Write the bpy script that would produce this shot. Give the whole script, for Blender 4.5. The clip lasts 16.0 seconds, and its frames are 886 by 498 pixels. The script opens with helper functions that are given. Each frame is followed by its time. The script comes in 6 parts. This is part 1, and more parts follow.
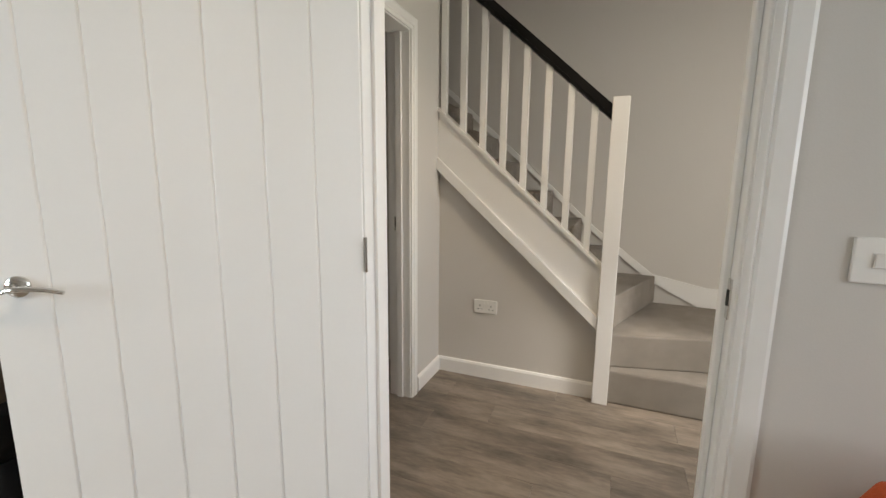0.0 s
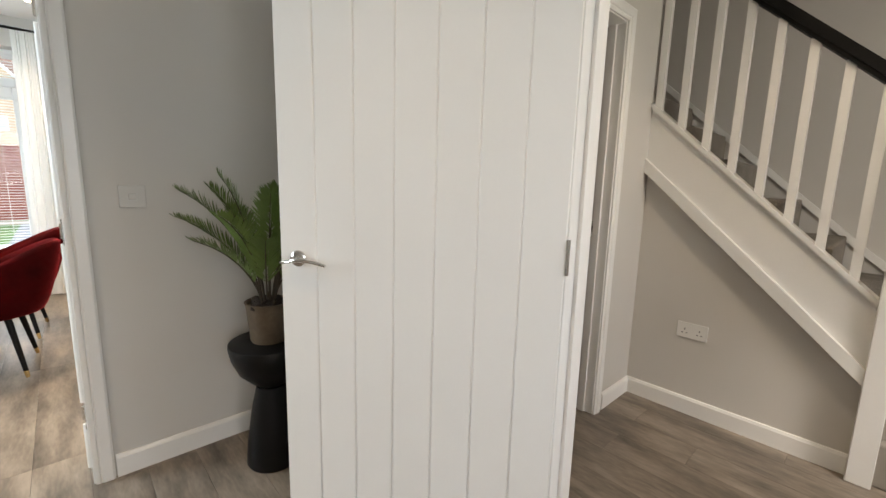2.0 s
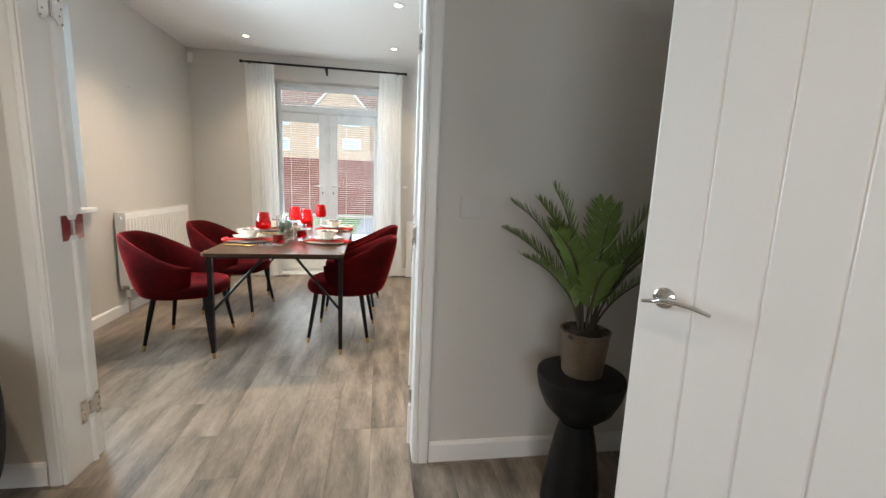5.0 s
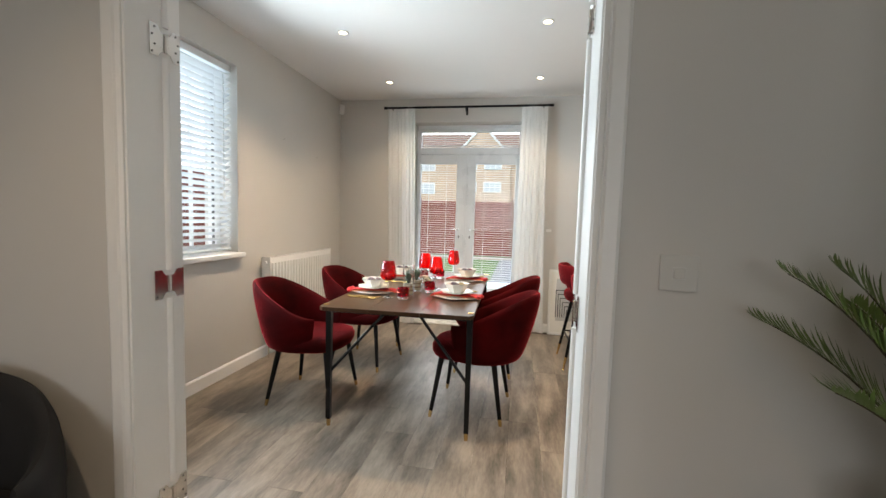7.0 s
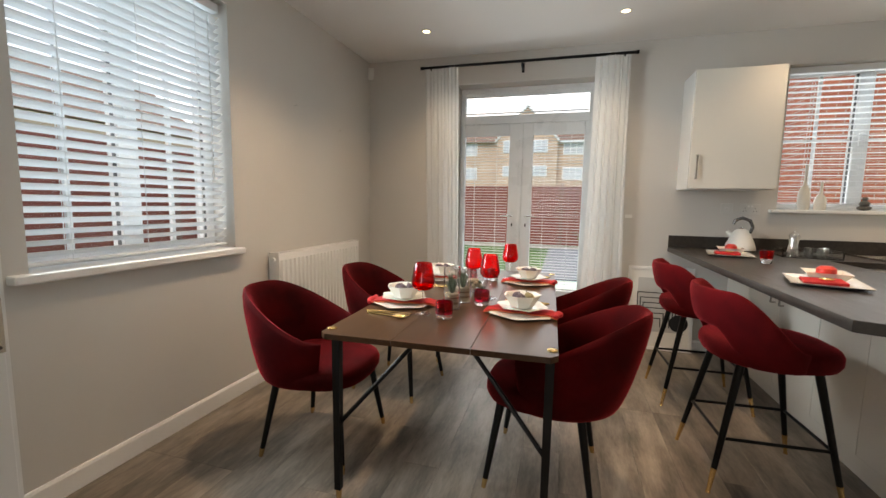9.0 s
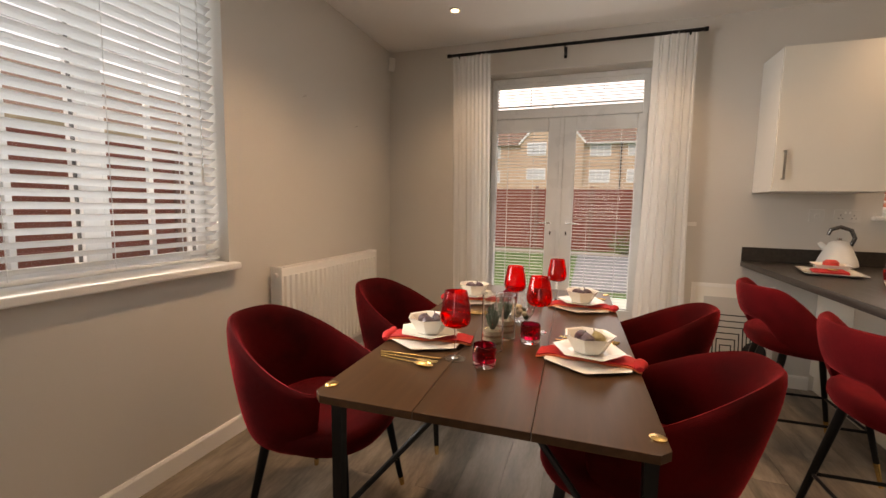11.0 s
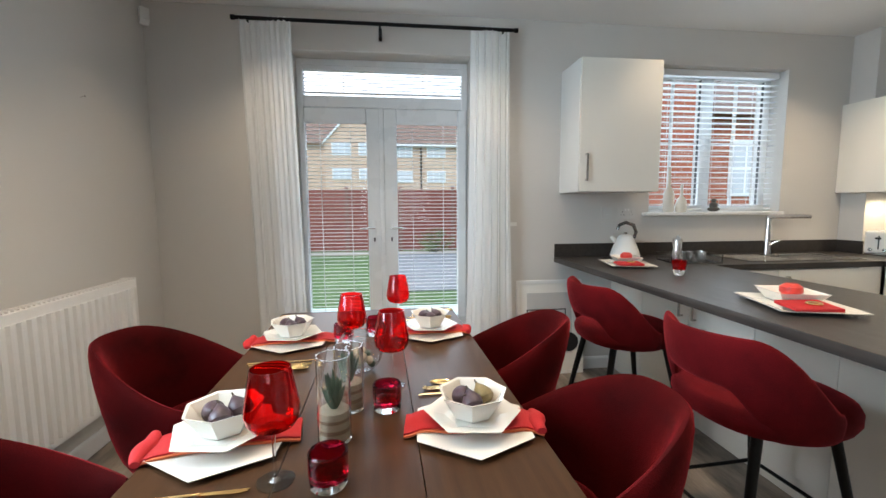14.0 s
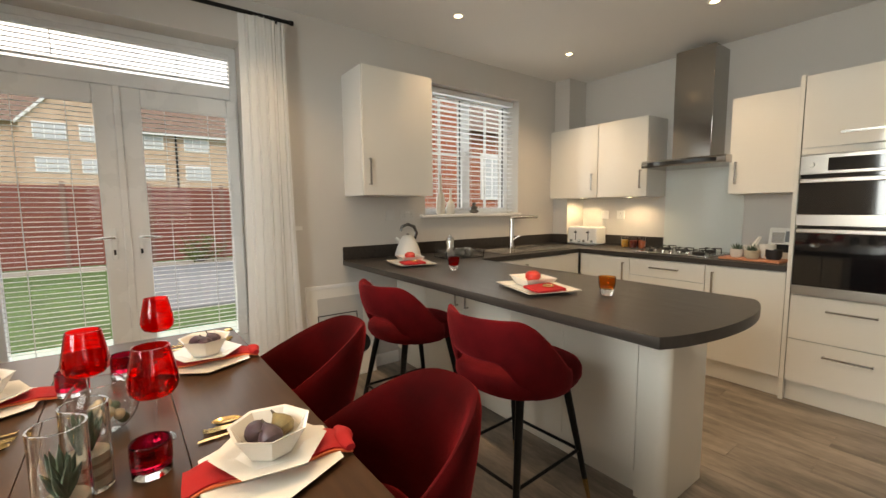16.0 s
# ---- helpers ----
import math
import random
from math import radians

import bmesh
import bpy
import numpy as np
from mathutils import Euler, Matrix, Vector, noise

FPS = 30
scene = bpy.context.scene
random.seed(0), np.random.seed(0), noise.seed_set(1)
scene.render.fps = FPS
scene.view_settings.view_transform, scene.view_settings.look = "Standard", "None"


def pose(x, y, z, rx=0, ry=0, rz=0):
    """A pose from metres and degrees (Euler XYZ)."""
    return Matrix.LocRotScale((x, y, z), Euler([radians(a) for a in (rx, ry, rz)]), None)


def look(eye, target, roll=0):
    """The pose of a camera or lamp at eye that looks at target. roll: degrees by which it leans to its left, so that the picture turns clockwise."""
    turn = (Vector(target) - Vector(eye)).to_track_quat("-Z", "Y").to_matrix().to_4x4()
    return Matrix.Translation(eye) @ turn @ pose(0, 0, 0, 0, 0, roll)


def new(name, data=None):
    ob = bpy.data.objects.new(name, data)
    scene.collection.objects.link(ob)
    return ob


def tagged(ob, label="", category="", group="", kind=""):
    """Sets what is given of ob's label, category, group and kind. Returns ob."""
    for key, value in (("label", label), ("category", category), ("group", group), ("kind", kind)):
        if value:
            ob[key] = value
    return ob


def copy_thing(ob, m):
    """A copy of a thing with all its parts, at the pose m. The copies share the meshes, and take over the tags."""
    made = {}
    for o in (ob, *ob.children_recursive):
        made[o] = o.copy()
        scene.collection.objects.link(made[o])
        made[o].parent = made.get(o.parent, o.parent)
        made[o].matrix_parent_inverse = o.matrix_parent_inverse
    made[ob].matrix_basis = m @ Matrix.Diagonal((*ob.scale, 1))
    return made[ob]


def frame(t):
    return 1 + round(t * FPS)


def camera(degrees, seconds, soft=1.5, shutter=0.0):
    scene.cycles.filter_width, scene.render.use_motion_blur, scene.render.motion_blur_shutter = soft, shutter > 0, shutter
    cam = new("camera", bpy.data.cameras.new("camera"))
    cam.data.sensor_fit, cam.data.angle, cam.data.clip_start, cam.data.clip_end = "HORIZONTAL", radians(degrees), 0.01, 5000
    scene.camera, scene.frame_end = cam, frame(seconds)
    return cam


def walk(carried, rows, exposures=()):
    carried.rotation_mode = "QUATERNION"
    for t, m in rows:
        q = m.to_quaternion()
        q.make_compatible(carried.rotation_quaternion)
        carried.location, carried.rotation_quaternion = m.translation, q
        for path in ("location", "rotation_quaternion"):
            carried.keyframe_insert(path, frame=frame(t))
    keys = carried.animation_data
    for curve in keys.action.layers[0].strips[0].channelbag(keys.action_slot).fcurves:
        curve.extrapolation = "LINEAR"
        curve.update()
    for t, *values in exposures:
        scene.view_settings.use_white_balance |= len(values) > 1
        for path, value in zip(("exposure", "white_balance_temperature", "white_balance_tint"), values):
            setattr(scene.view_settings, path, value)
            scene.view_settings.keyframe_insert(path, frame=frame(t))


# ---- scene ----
cam = camera(94.0, 16.0)
PATH = [
    (0, (-2.107, -0.395, 1.255), (-2.85, 1.435, 0.936), 0.6),
    (0.5, (-2.123, -0.398, 1.249), (-3.059, 1.341, 0.936), 0.9),
    (1, (-2.118, -0.402, 1.25), (-3.244, 1.22, 0.933), 1.0),
    (1.5, (-2.121, -0.413, 1.24), (-3.422, 1.075, 0.931), 1.1),
    (2, (-2.154, -0.427, 1.249), (-3.601, 0.916, 0.928), 1.5),
    (2.5, (-2.211, -0.454, 1.251), (-3.784, 0.738, 0.926), 1.8),
    (3, (-2.277, -0.489, 1.258), (-3.955, 0.547, 0.924), 2.0),
    (3.5, (-2.332, -0.523, 1.256), (-4.099, 0.355, 0.928), 2.3),
    (4, (-2.395, -0.543, 1.257), (-4.234, 0.17, 0.922), 2.3),
    (4.5, (-2.444, -0.572, 1.255), (-4.337, -0.018, 0.924), 2.4),
    (5, (-2.505, -0.588, 1.259), (-4.456, -0.284, 0.939), 2.4),
    (5.2, (-2.54, -0.588, 1.268), (-4.505, -0.387, 0.957), 2.4),
    (7.3, (-3.233, -0.61, 1.277), (-5.186, -1.015, 1.132), 1.6),
    (7.5, (-3.322, -0.63, 1.271), (-5.27, -1.061, 1.121), 1.5),
    (8, (-3.544, -0.681, 1.253), (-5.479, -1.159, 1.083), 1.2),
    (8.5, (-3.731, -0.78, 1.269), (-5.655, -1.281, 1.052), 1.1),
    (9, (-3.924, -0.834, 1.252), (-5.834, -1.385, 1.034), 1.0),
    (11.3, (-4.408, -1.052, 1.275), (-6.288, -1.703, 1.071), 1.0),
    (11.5, (-4.439, -1.067, 1.279), (-6.327, -1.694, 1.069), 1.0),
    (12, (-4.519, -1.089, 1.276), (-6.434, -1.63, 1.075), 0.7),
    (12.5, (-4.654, -1.118, 1.281), (-6.601, -1.533, 1.091), 0.3),
    (13, (-4.766, -1.14, 1.286), (-6.742, -1.384, 1.096), 0.0),
    (13.5, (-4.819, -1.15, 1.285), (-6.81, -1.171, 1.093), -0.2),
    (14, (-4.857, -1.187, 1.294), (-6.832, -0.947, 1.097), -0.3),
    (14.5, (-4.893, -1.208, 1.3), (-6.818, -0.705, 1.099), -0.3),
    (15, (-4.901, -1.218, 1.308), (-6.746, -0.472, 1.107), -0.4),
    (15.5, (-4.898, -1.213, 1.321), (-6.636, -0.245, 1.116), -0.3),
    (16, (-4.907, -1.2, 1.309), (-6.51, -0.022, 1.111), -0.4),
]
EXPOSURES = [(0.0, -0.16, 6900, 11), (1.0, -0.17, 7010, 11), (1.5, -0.17, 6990, 11), (2.0, -0.21, 7060, 12), (3.0, -0.55, 6870, 11), (4.0, -0.52, 6310, 11), (5.0, -0.41, 6800, 11), (7.5, -0.75, 7060, 13), (8.0, -0.9, 7050, 12), (8.5, -1.01, 6930, 12), (9.0, -1.03, 7540, 15), (11.5, -1.29, 10140, 29), (12.5, -1.27, 11450, 33), (13.0, -1.29, 11780, 33), (13.5, -1.12, 9110, 23), (14.0, -0.95, 6440, 11), (14.5, -0.94, 6970, 12), (15.0, -1.02, 7490, 14), (16.0, -1.19, 8550, 16)]
walk(cam, [(t, look(eye, target, roll)) for t, eye, target, roll in PATH], EXPOSURES)

# ---- world, daylight and lamps ----
world = bpy.data.worlds.new("overcast_world")
scene.world = world
world.use_nodes = True
wn = world.node_tree.nodes
sky = wn.new("ShaderNodeTexSky")
sky.sky_type, sky.sun_disc = "NISHITA", False
sky.sun_elevation, sky.sun_rotation = radians(38), radians(250)
sky.air_density, sky.dust_density = 1.0, 4.0
soften = wn.new("ShaderNodeMixRGB")
soften.inputs["Fac"].default_value = 0.65
soften.inputs["Color2"].default_value = (5.9, 7.7, 10.0, 1)
world.node_tree.links.new(sky.outputs[0], soften.inputs["Color1"])
world.node_tree.links.new(soften.outputs[0], wn["Background"].inputs["Color"])
wn["Background"].inputs["Strength"].default_value = 0.56

sun = new("sun", bpy.data.lights.new("sun", "SUN"))
sun.data.energy, sun.data.angle, sun.data.color = 3.2, radians(12), (1.0, 0.96, 0.9)
sun.matrix_world = look((0, 0, 20), (-14, 5.1, 8))


def area(name, at, to, sx, sy, watts, color):
    ob = new(name, bpy.data.lights.new(name, "AREA"))
    ob.data.shape, ob.data.size, ob.data.size_y = "RECTANGLE", sx, sy
    ob.data.energy, ob.data.color = watts, color
    ob.matrix_world = look(at, to)
    return ob


DAY = (0.70, 0.87, 1.0)
area("daylight_garden_doors", (-8.06, -1.235, 1.25), (-5, -1.235, 1.0), 1.2, 2.1, 18, DAY)
area("daylight_side_window", (-5.5, -2.755, 1.68), (-5.5, 0, 1.32), 1.0, 1.3, 92, DAY).data.spread = radians(130)
area("daylight_side_window_sky", (-5.5, -2.935, 1.7), (-5.5, 0, 1.7), 1.0, 1.3, 15, (0.62, 0.83, 1.0))
area("daylight_kitchen_window", (-8.075, 1.4, 1.8), (-5, 1.4, 1.6), 1.05, 1.05, 13, DAY)
# Lamp in an assumed front window, out of view, that lights the living room.
area("daylight_assumed_front", (0.93, -1.1, 1.55), (-3, -1.1, 1.2), 2.0, 1.3, 45, (0.9, 0.95, 1.0))
# Added fill at the hall end; its real source is unseen.
area("hall_end_fill", (-0.42, 1.25, 1.5), (-3, 2.0, 1.1), 0.7, 1.3, 24, (1.0, 0.95, 0.88))
WARM = (1.0, 0.80, 0.57)


# ---- materials ----
def nodes_of(name):
    m = bpy.data.materials.new(name)
    m.use_nodes = True
    return m, m.node_tree.nodes, m.node_tree.links, m.node_tree.nodes["Principled BSDF"]


def surface(name, color, rough=0.5, metal=0.0, var=0.06, scale=6.0, grain=120.0, bump=0.05, coat=0.0, stretch=None, sheen=0.0, trans=0.0, island=0.0, spec=0.5, rough_var=0.2):
    """A surface with broad tone drift, fine grain, roughness drift and fine relief, in metres."""
    m, n, l, b = nodes_of(name)
    tc = n.new("ShaderNodeTexCoord")
    src = tc.outputs["Object"]
    if stretch:
        mp = n.new("ShaderNodeMapping")
        mp.inputs["Scale"].default_value = stretch
        l.new(src, mp.inputs["Vector"])
        src = mp.outputs["Vector"]
    big, fine = n.new("ShaderNodeTexNoise"), n.new("ShaderNodeTexNoise")
    big.inputs["Scale"].default_value, fine.inputs["Scale"].default_value = scale, grain
    big.inputs["Detail"].default_value, fine.inputs["Detail"].default_value = 3, 2
    l.new(src, big.inputs["Vector"]), l.new(src, fine.inputs["Vector"])
    add = n.new("ShaderNodeMath")
    add.operation = "MULTIPLY_ADD"
    add.inputs[1].default_value = 0.35
    l.new(fine.outputs["Fac"], add.inputs[0]), l.new(big.outputs["Fac"], add.inputs[2])
    ramp = n.new("ShaderNodeMapRange")
    ramp.inputs["From Min"].default_value, ramp.inputs["From Max"].default_value = 0.35, 1.0
    ramp.inputs["To Min"].default_value, ramp.inputs["To Max"].default_value = 1 - var, 1 + var
    l.new(add.outputs[0], ramp.inputs["Value"])
    hsv = n.new("ShaderNodeHueSaturation")
    hsv.inputs["Color"].default_value = (*color, 1)
    l.new(ramp.outputs[0], hsv.inputs["Value"])
    if island:
        oi = n.new("ShaderNodeObjectInfo")
        r2 = n.new("ShaderNodeMapRange")
        r2.inputs["To Min"].default_value, r2.inputs["To Max"].default_value = 1 - island, 1 + island
        l.new(oi.outputs["Random"], r2.inputs["Value"])
        mul = n.new("ShaderNodeMath")
        mul.operation = "MULTIPLY"
        l.new(ramp.outputs[0], mul.inputs[0]), l.new(r2.outputs[0], mul.inputs[1])
        l.new(mul.outputs[0], hsv.inputs["Value"])
    l.new(hsv.outputs[0], b.inputs["Base Color"])
    rr = n.new("ShaderNodeMapRange")
    rr.inputs["To Min"].default_value, rr.inputs["To Max"].default_value = max(0.02, rough * (1 - rough_var)), min(1, rough * (1 + rough_var))
    l.new(big.outputs["Fac"], rr.inputs["Value"]), l.new(rr.outputs[0], b.inputs["Roughness"])
    b.inputs["Metallic"].default_value = metal
    b.inputs["Coat Weight"].default_value = coat
    b.inputs["Specular IOR Level"].default_value = spec
    b.inputs["Transmission Weight"].default_value = trans
    if sheen:
        nap = n.new("ShaderNodeMapRange")
        nap.inputs["From Min"].default_value, nap.inputs["From Max"].default_value = 0.3, 0.7
        nap.inputs["To Min"].default_value, nap.inputs["To Max"].default_value = sheen * 0.45, sheen * 1.2
        l.new(big.outputs["Fac"], nap.inputs["Value"]), l.new(nap.outputs[0], b.inputs["Sheen Weight"])
        b.inputs["Sheen Roughness"].default_value = 0.33
        top = max(color)
        b.inputs["Sheen Tint"].default_value = (*[0.85 * (c / top) ** 0.8 + 0.02 for c in color], 1)
    if bump:
        bp = n.new("ShaderNodeBump")
        bp.inputs["Strength"].default_value, bp.inputs["Distance"].default_value = bump, 0.004
        l.new(fine.outputs["Fac"], bp.inputs["Height"]), l.new(bp.outputs[0], b.inputs["Normal"])
    return m


def glass(name, color=(1, 1, 1), rough=0.0, ior=1.45):
    m, n, l, b = nodes_of(name)
    b.inputs["Base Color"].default_value = (*color, 1)
    b.inputs["Roughness"].default_value, b.inputs["IOR"].default_value = rough, ior
    b.inputs["Transmission Weight"].default_value = 1
    return m


def glow(name, color, strength):
    m, n, l, b = nodes_of(name)
    b.inputs["Emission Color"].default_value = (*color, 1)
    b.inputs["Emission Strength"].default_value = strength
    return m


def plank_floor(name):
    """Grey-brown vinyl planks: long streaks, knots of tone, and a tone per plank."""
    m, n, l, b = nodes_of(name)
    tc, oi = n.new("ShaderNodeTexCoord"), n.new("ShaderNodeObjectInfo")
    off = n.new("ShaderNodeVectorMath")
    off.operation = "MULTIPLY_ADD"
    off.inputs[1].default_value = (37, 91, 13)
    l.new(oi.outputs["Random"], off.inputs[0]), l.new(tc.outputs["Object"], off.inputs[2])
    mp = n.new("ShaderNodeMapping")
    mp.inputs["Scale"].default_value = (1.0, 4.2, 4.2)
    l.new(off.outputs[0], mp.inputs["Vector"])
    a, f = n.new("ShaderNodeTexNoise"), n.new("ShaderNodeTexNoise")
    a.inputs["Scale"].default_value, a.inputs["Detail"].default_value, a.inputs["Roughness"].default_value = 2.1, 5, 0.6
    f.inputs["Scale"].default_value, f.inputs["Detail"].default_value = 22, 3
    l.new(mp.outputs[0], a.inputs["Vector"]), l.new(mp.outputs[0], f.inputs["Vector"])
    mix = n.new("ShaderNodeMath")
    mix.operation = "MULTIPLY_ADD"
    mix.inputs[1].default_value = 0.22
    l.new(f.outputs["Fac"], mix.inputs[0]), l.new(a.outputs["Fac"], mix.inputs[2])
    ramp = n.new("ShaderNodeValToRGB")
    e = ramp.color_ramp.elements
    e[0].position, e[0].color = 0.40, (0.085, 0.070, 0.057, 1)
    e[1].position, e[1].color = 0.82, (0.345, 0.285, 0.232, 1)
    mid = e.new(0.58)
    mid.color = (0.188, 0.156, 0.127, 1)
    l.new(mix.outputs[0], ramp.inputs["Fac"])
    hsv = n.new("ShaderNodeHueSaturation")
    r2 = n.new("ShaderNodeMapRange")
    r2.inputs["To Min"].default_value, r2.inputs["To Max"].default_value = 0.90, 1.09
    l.new(oi.outputs["Random"], r2.inputs["Value"]), l.new(r2.outputs[0], hsv.inputs["Value"])
    l.new(ramp.outputs[0], hsv.inputs["Color"]), l.new(hsv.outputs[0], b.inputs["Base Color"])
    rr = n.new("ShaderNodeMapRange")
    rr.inputs["To Min"].default_value, rr.inputs["To Max"].default_value = 0.30, 0.48
    l.new(a.outputs["Fac"], rr.inputs["Value"]), l.new(rr.outputs[0], b.inputs["Roughness"])
    bp = n.new("ShaderNodeBump")
    bp.inputs["Strength"].default_value, bp.inputs["Distance"].default_value = 0.12, 0.002
    l.new(f.outputs["Fac"], bp.inputs["Height"]), l.new(bp.outputs[0], b.inputs["Normal"])
    return m


def brickwork(name, c1, c2, mortar, scale):
    m, n, l, b = nodes_of(name)
    tc, mp = n.new("ShaderNodeTexCoord"), n.new("ShaderNodeMapping")
    mp.inputs["Rotation"].default_value = (radians(90), 0, radians(90))
    l.new(tc.outputs["Object"], mp.inputs["Vector"])
    br = n.new("ShaderNodeTexBrick")
    br.inputs["Color1"].default_value, br.inputs["Color2"].default_value, br.inputs["Mortar"].default_value = (*c1, 1), (*c2, 1), (*mortar, 1)
    br.inputs["Scale"].default_value, br.inputs["Mortar Size"].default_value = scale, 0.012
    br.inputs["Brick Width"].default_value, br.inputs["Row Height"].default_value = 0.5, 0.17
    sw = n.new("ShaderNodeSeparateXYZ")
    cb = n.new("ShaderNodeCombineXYZ")
    l.new(tc.outputs["Object"], sw.inputs[0])
    s2 = n.new("ShaderNodeMath")
    l.new(sw.outputs["X"], s2.inputs[0]), l.new(sw.outputs["Y"], s2.inputs[1])
    l.new(s2.outputs[0], cb.inputs["X"]), l.new(sw.outputs["Z"], cb.inputs["Y"])
    l.new(cb.outputs[0], br.inputs["Vector"])
    nz = n.new("ShaderNodeTexNoise")
    nz.inputs["Scale"].default_value = 1.3
    l.new(tc.outputs["Object"], nz.inputs["Vector"])
    hsv, mr = n.new("ShaderNodeHueSaturation"), n.new("ShaderNodeMapRange")
    mr.inputs["To Min"].default_value, mr.inputs["To Max"].default_value = 0.8, 1.2
    l.new(nz.outputs["Fac"], mr.inputs["Value"]), l.new(mr.outputs[0], hsv.inputs["Value"])
    l.new(br.outputs["Color"], hsv.inputs["Color"]), l.new(hsv.outputs[0], b.inputs["Base Color"])
    b.inputs["Roughness"].default_value = 0.9
    return m


def sheer(name):
    """Thin white voile: part of the light goes straight through, part is scattered."""
    m, n, l, b = nodes_of(name)
    b.inputs["Base Color"].default_value, b.inputs["Roughness"].default_value = (0.93, 0.93, 0.92, 1), 0.9
    tr, tp = n.new("ShaderNodeBsdfTranslucent"), n.new("ShaderNodeBsdfTransparent")
    tr.inputs["Color"].default_value = (0.93, 0.93, 0.92, 1)
    m1, m2 = n.new("ShaderNodeMixShader"), n.new("ShaderNodeMixShader")
    m1.inputs[0].default_value = 0.5
    wv, tc = n.new("ShaderNodeTexNoise"), n.new("ShaderNodeTexCoord")
    wv.inputs["Scale"].default_value = 260
    l.new(tc.outputs["Object"], wv.inputs["Vector"])
    mr = n.new("ShaderNodeMapRange")
    mr.inputs["To Min"].default_value, mr.inputs["To Max"].default_value = 0.10, 0.30
    l.new(wv.outputs["Fac"], mr.inputs["Value"]), l.new(mr.outputs[0], m2.inputs[0])
    l.new(b.outputs[0], m1.inputs[1]), l.new(tr.outputs[0], m1.inputs[2])
    l.new(m1.outputs[0], m2.inputs[1]), l.new(tp.outputs[0], m2.inputs[2])
    l.new(m2.outputs[0], n["Material Output"].inputs["Surface"])
    return m


PAINT = surface("wall_paint", (0.60, 0.575, 0.54), 0.85, var=0.03, scale=1.5, grain=240, bump=0.06)
CEIL = surface("ceiling_paint", (0.80, 0.79, 0.77), 0.9, var=0.02, scale=1.2, grain=200, bump=0.04)
GLOSS = surface("white_satin_paint", (0.80, 0.79, 0.77), 0.32, var=0.025, scale=3, grain=60, bump=0.03)
DOORW = surface("white_door_paint", (0.82, 0.81, 0.79), 0.38, var=0.02, scale=3, grain=90, bump=0.03)
UPVC = surface("white_plastic_frame", (0.82, 0.83, 0.83), 0.28, var=0.02, scale=5, grain=60, bump=0.0)
FLOOR = plank_floor("vinyl_planks")
SUBFLOOR = surface("floor_joint", (0.09, 0.075, 0.062), 0.8)
CARPET = surface("grey_carpet", (0.25, 0.22, 0.19), 0.98, var=0.14, scale=9, grain=420, bump=0.9, sheen=0.2)
BLACKWOOD = surface("black_stained_wood", (0.005, 0.0045, 0.0045), 0.46, var=0.2, scale=6, grain=60, bump=0.08, coat=0.0, spec=0.2)
CHROME = surface("chrome", (0.72, 0.71, 0.69), 0.12, 1.0, var=0.03, scale=20, grain=120, bump=0.0)
HOODSTEEL = surface("polished_steel", (0.38, 0.355, 0.33), 0.12, 1.0, var=0.02, scale=1.5, grain=60, bump=0.004, stretch=(0.6, 0.6, 9))
STEEL = surface("brushed_steel", (0.46, 0.44, 0.415), 0.24, 1.0, var=0.02, scale=1.5, grain=60, bump=0.008, stretch=(0.6, 0.6, 9))
HANDLEGREY = surface("dark_satin_metal", (0.16, 0.155, 0.15), 0.25, 1.0, var=0.05, scale=20, grain=100, bump=0.0)
BRASS = surface("brass", (0.80, 0.55, 0.24), 0.22, 1.0, var=0.06, scale=30, grain=160, bump=0.0)
VELVET = surface("red_velvet", (0.046, 0.0012, 0.0017), 0.8, var=0.75, scale=5, grain=300, bump=0.3, sheen=0.85, spec=0.06)
STOOLVEL = surface("rose_red_velvet", (0.095, 0.0042, 0.0058), 0.8, var=0.55, scale=6, grain=300, bump=0.3, sheen=0.8, spec=0.06)
LEGBLACK = surface("black_lacquer", (0.007, 0.0065, 0.0065), 0.35, var=0.15, scale=10, grain=90, bump=0.02, spec=0.18)
TABLEWOOD = surface("walnut_stained_top", (0.052, 0.025, 0.012), 0.28, var=0.26, scale=5, grain=45, bump=0.02, coat=0.0, stretch=(0.7, 9, 9), island=0.12, spec=0.2, rough_var=0.03)
CERAMIC = surface("white_ceramic", (0.75, 0.715, 0.645), 0.14, var=0.02, scale=8, grain=60, bump=0.0, coat=0.3)
NAPKIN = surface("red_napkin_cloth", (0.42, 0.009, 0.011), 0.85, var=0.15, scale=18, grain=600, bump=0.35, sheen=0.2)
NAPKIN2 = surface("orange_napkin_lining", (0.62, 0.14, 0.05), 0.85, var=0.1, scale=18, grain=600, bump=0.3)
FIG = surface("fig_skin", (0.055, 0.030, 0.042), 0.42, var=0.5, scale=26, grain=130, bump=0.12)
FIGGREEN = surface("green_fig_skin", (0.22, 0.16, 0.06), 0.42, var=0.5, scale=26, grain=130, bump=0.12)
REDGLASS = glass("red_glass", (0.86, 0.012, 0.012))
CRIMSON = glass("crimson_glass", (0.62, 0.012, 0.05))
AMBER = glass("amber_glass", (1.0, 0.42, 0.08))
THIN = glass("thin_clear_glass", (0.98, 0.98, 0.98), ior=1.22)
CLEAR = glass("clear_glass", (0.97, 0.98, 0.98))
PANE = glass("window_glass", (0.99, 1.0, 1.0), ior=1.2)
SAND = surface("pale_sand", (0.52, 0.43, 0.30), 0.95, var=0.25, scale=30, grain=500, bump=0.6)
SAND2 = surface("brown_sand", (0.30, 0.20, 0.12), 0.95, var=0.25, scale=30, grain=500, bump=0.6)
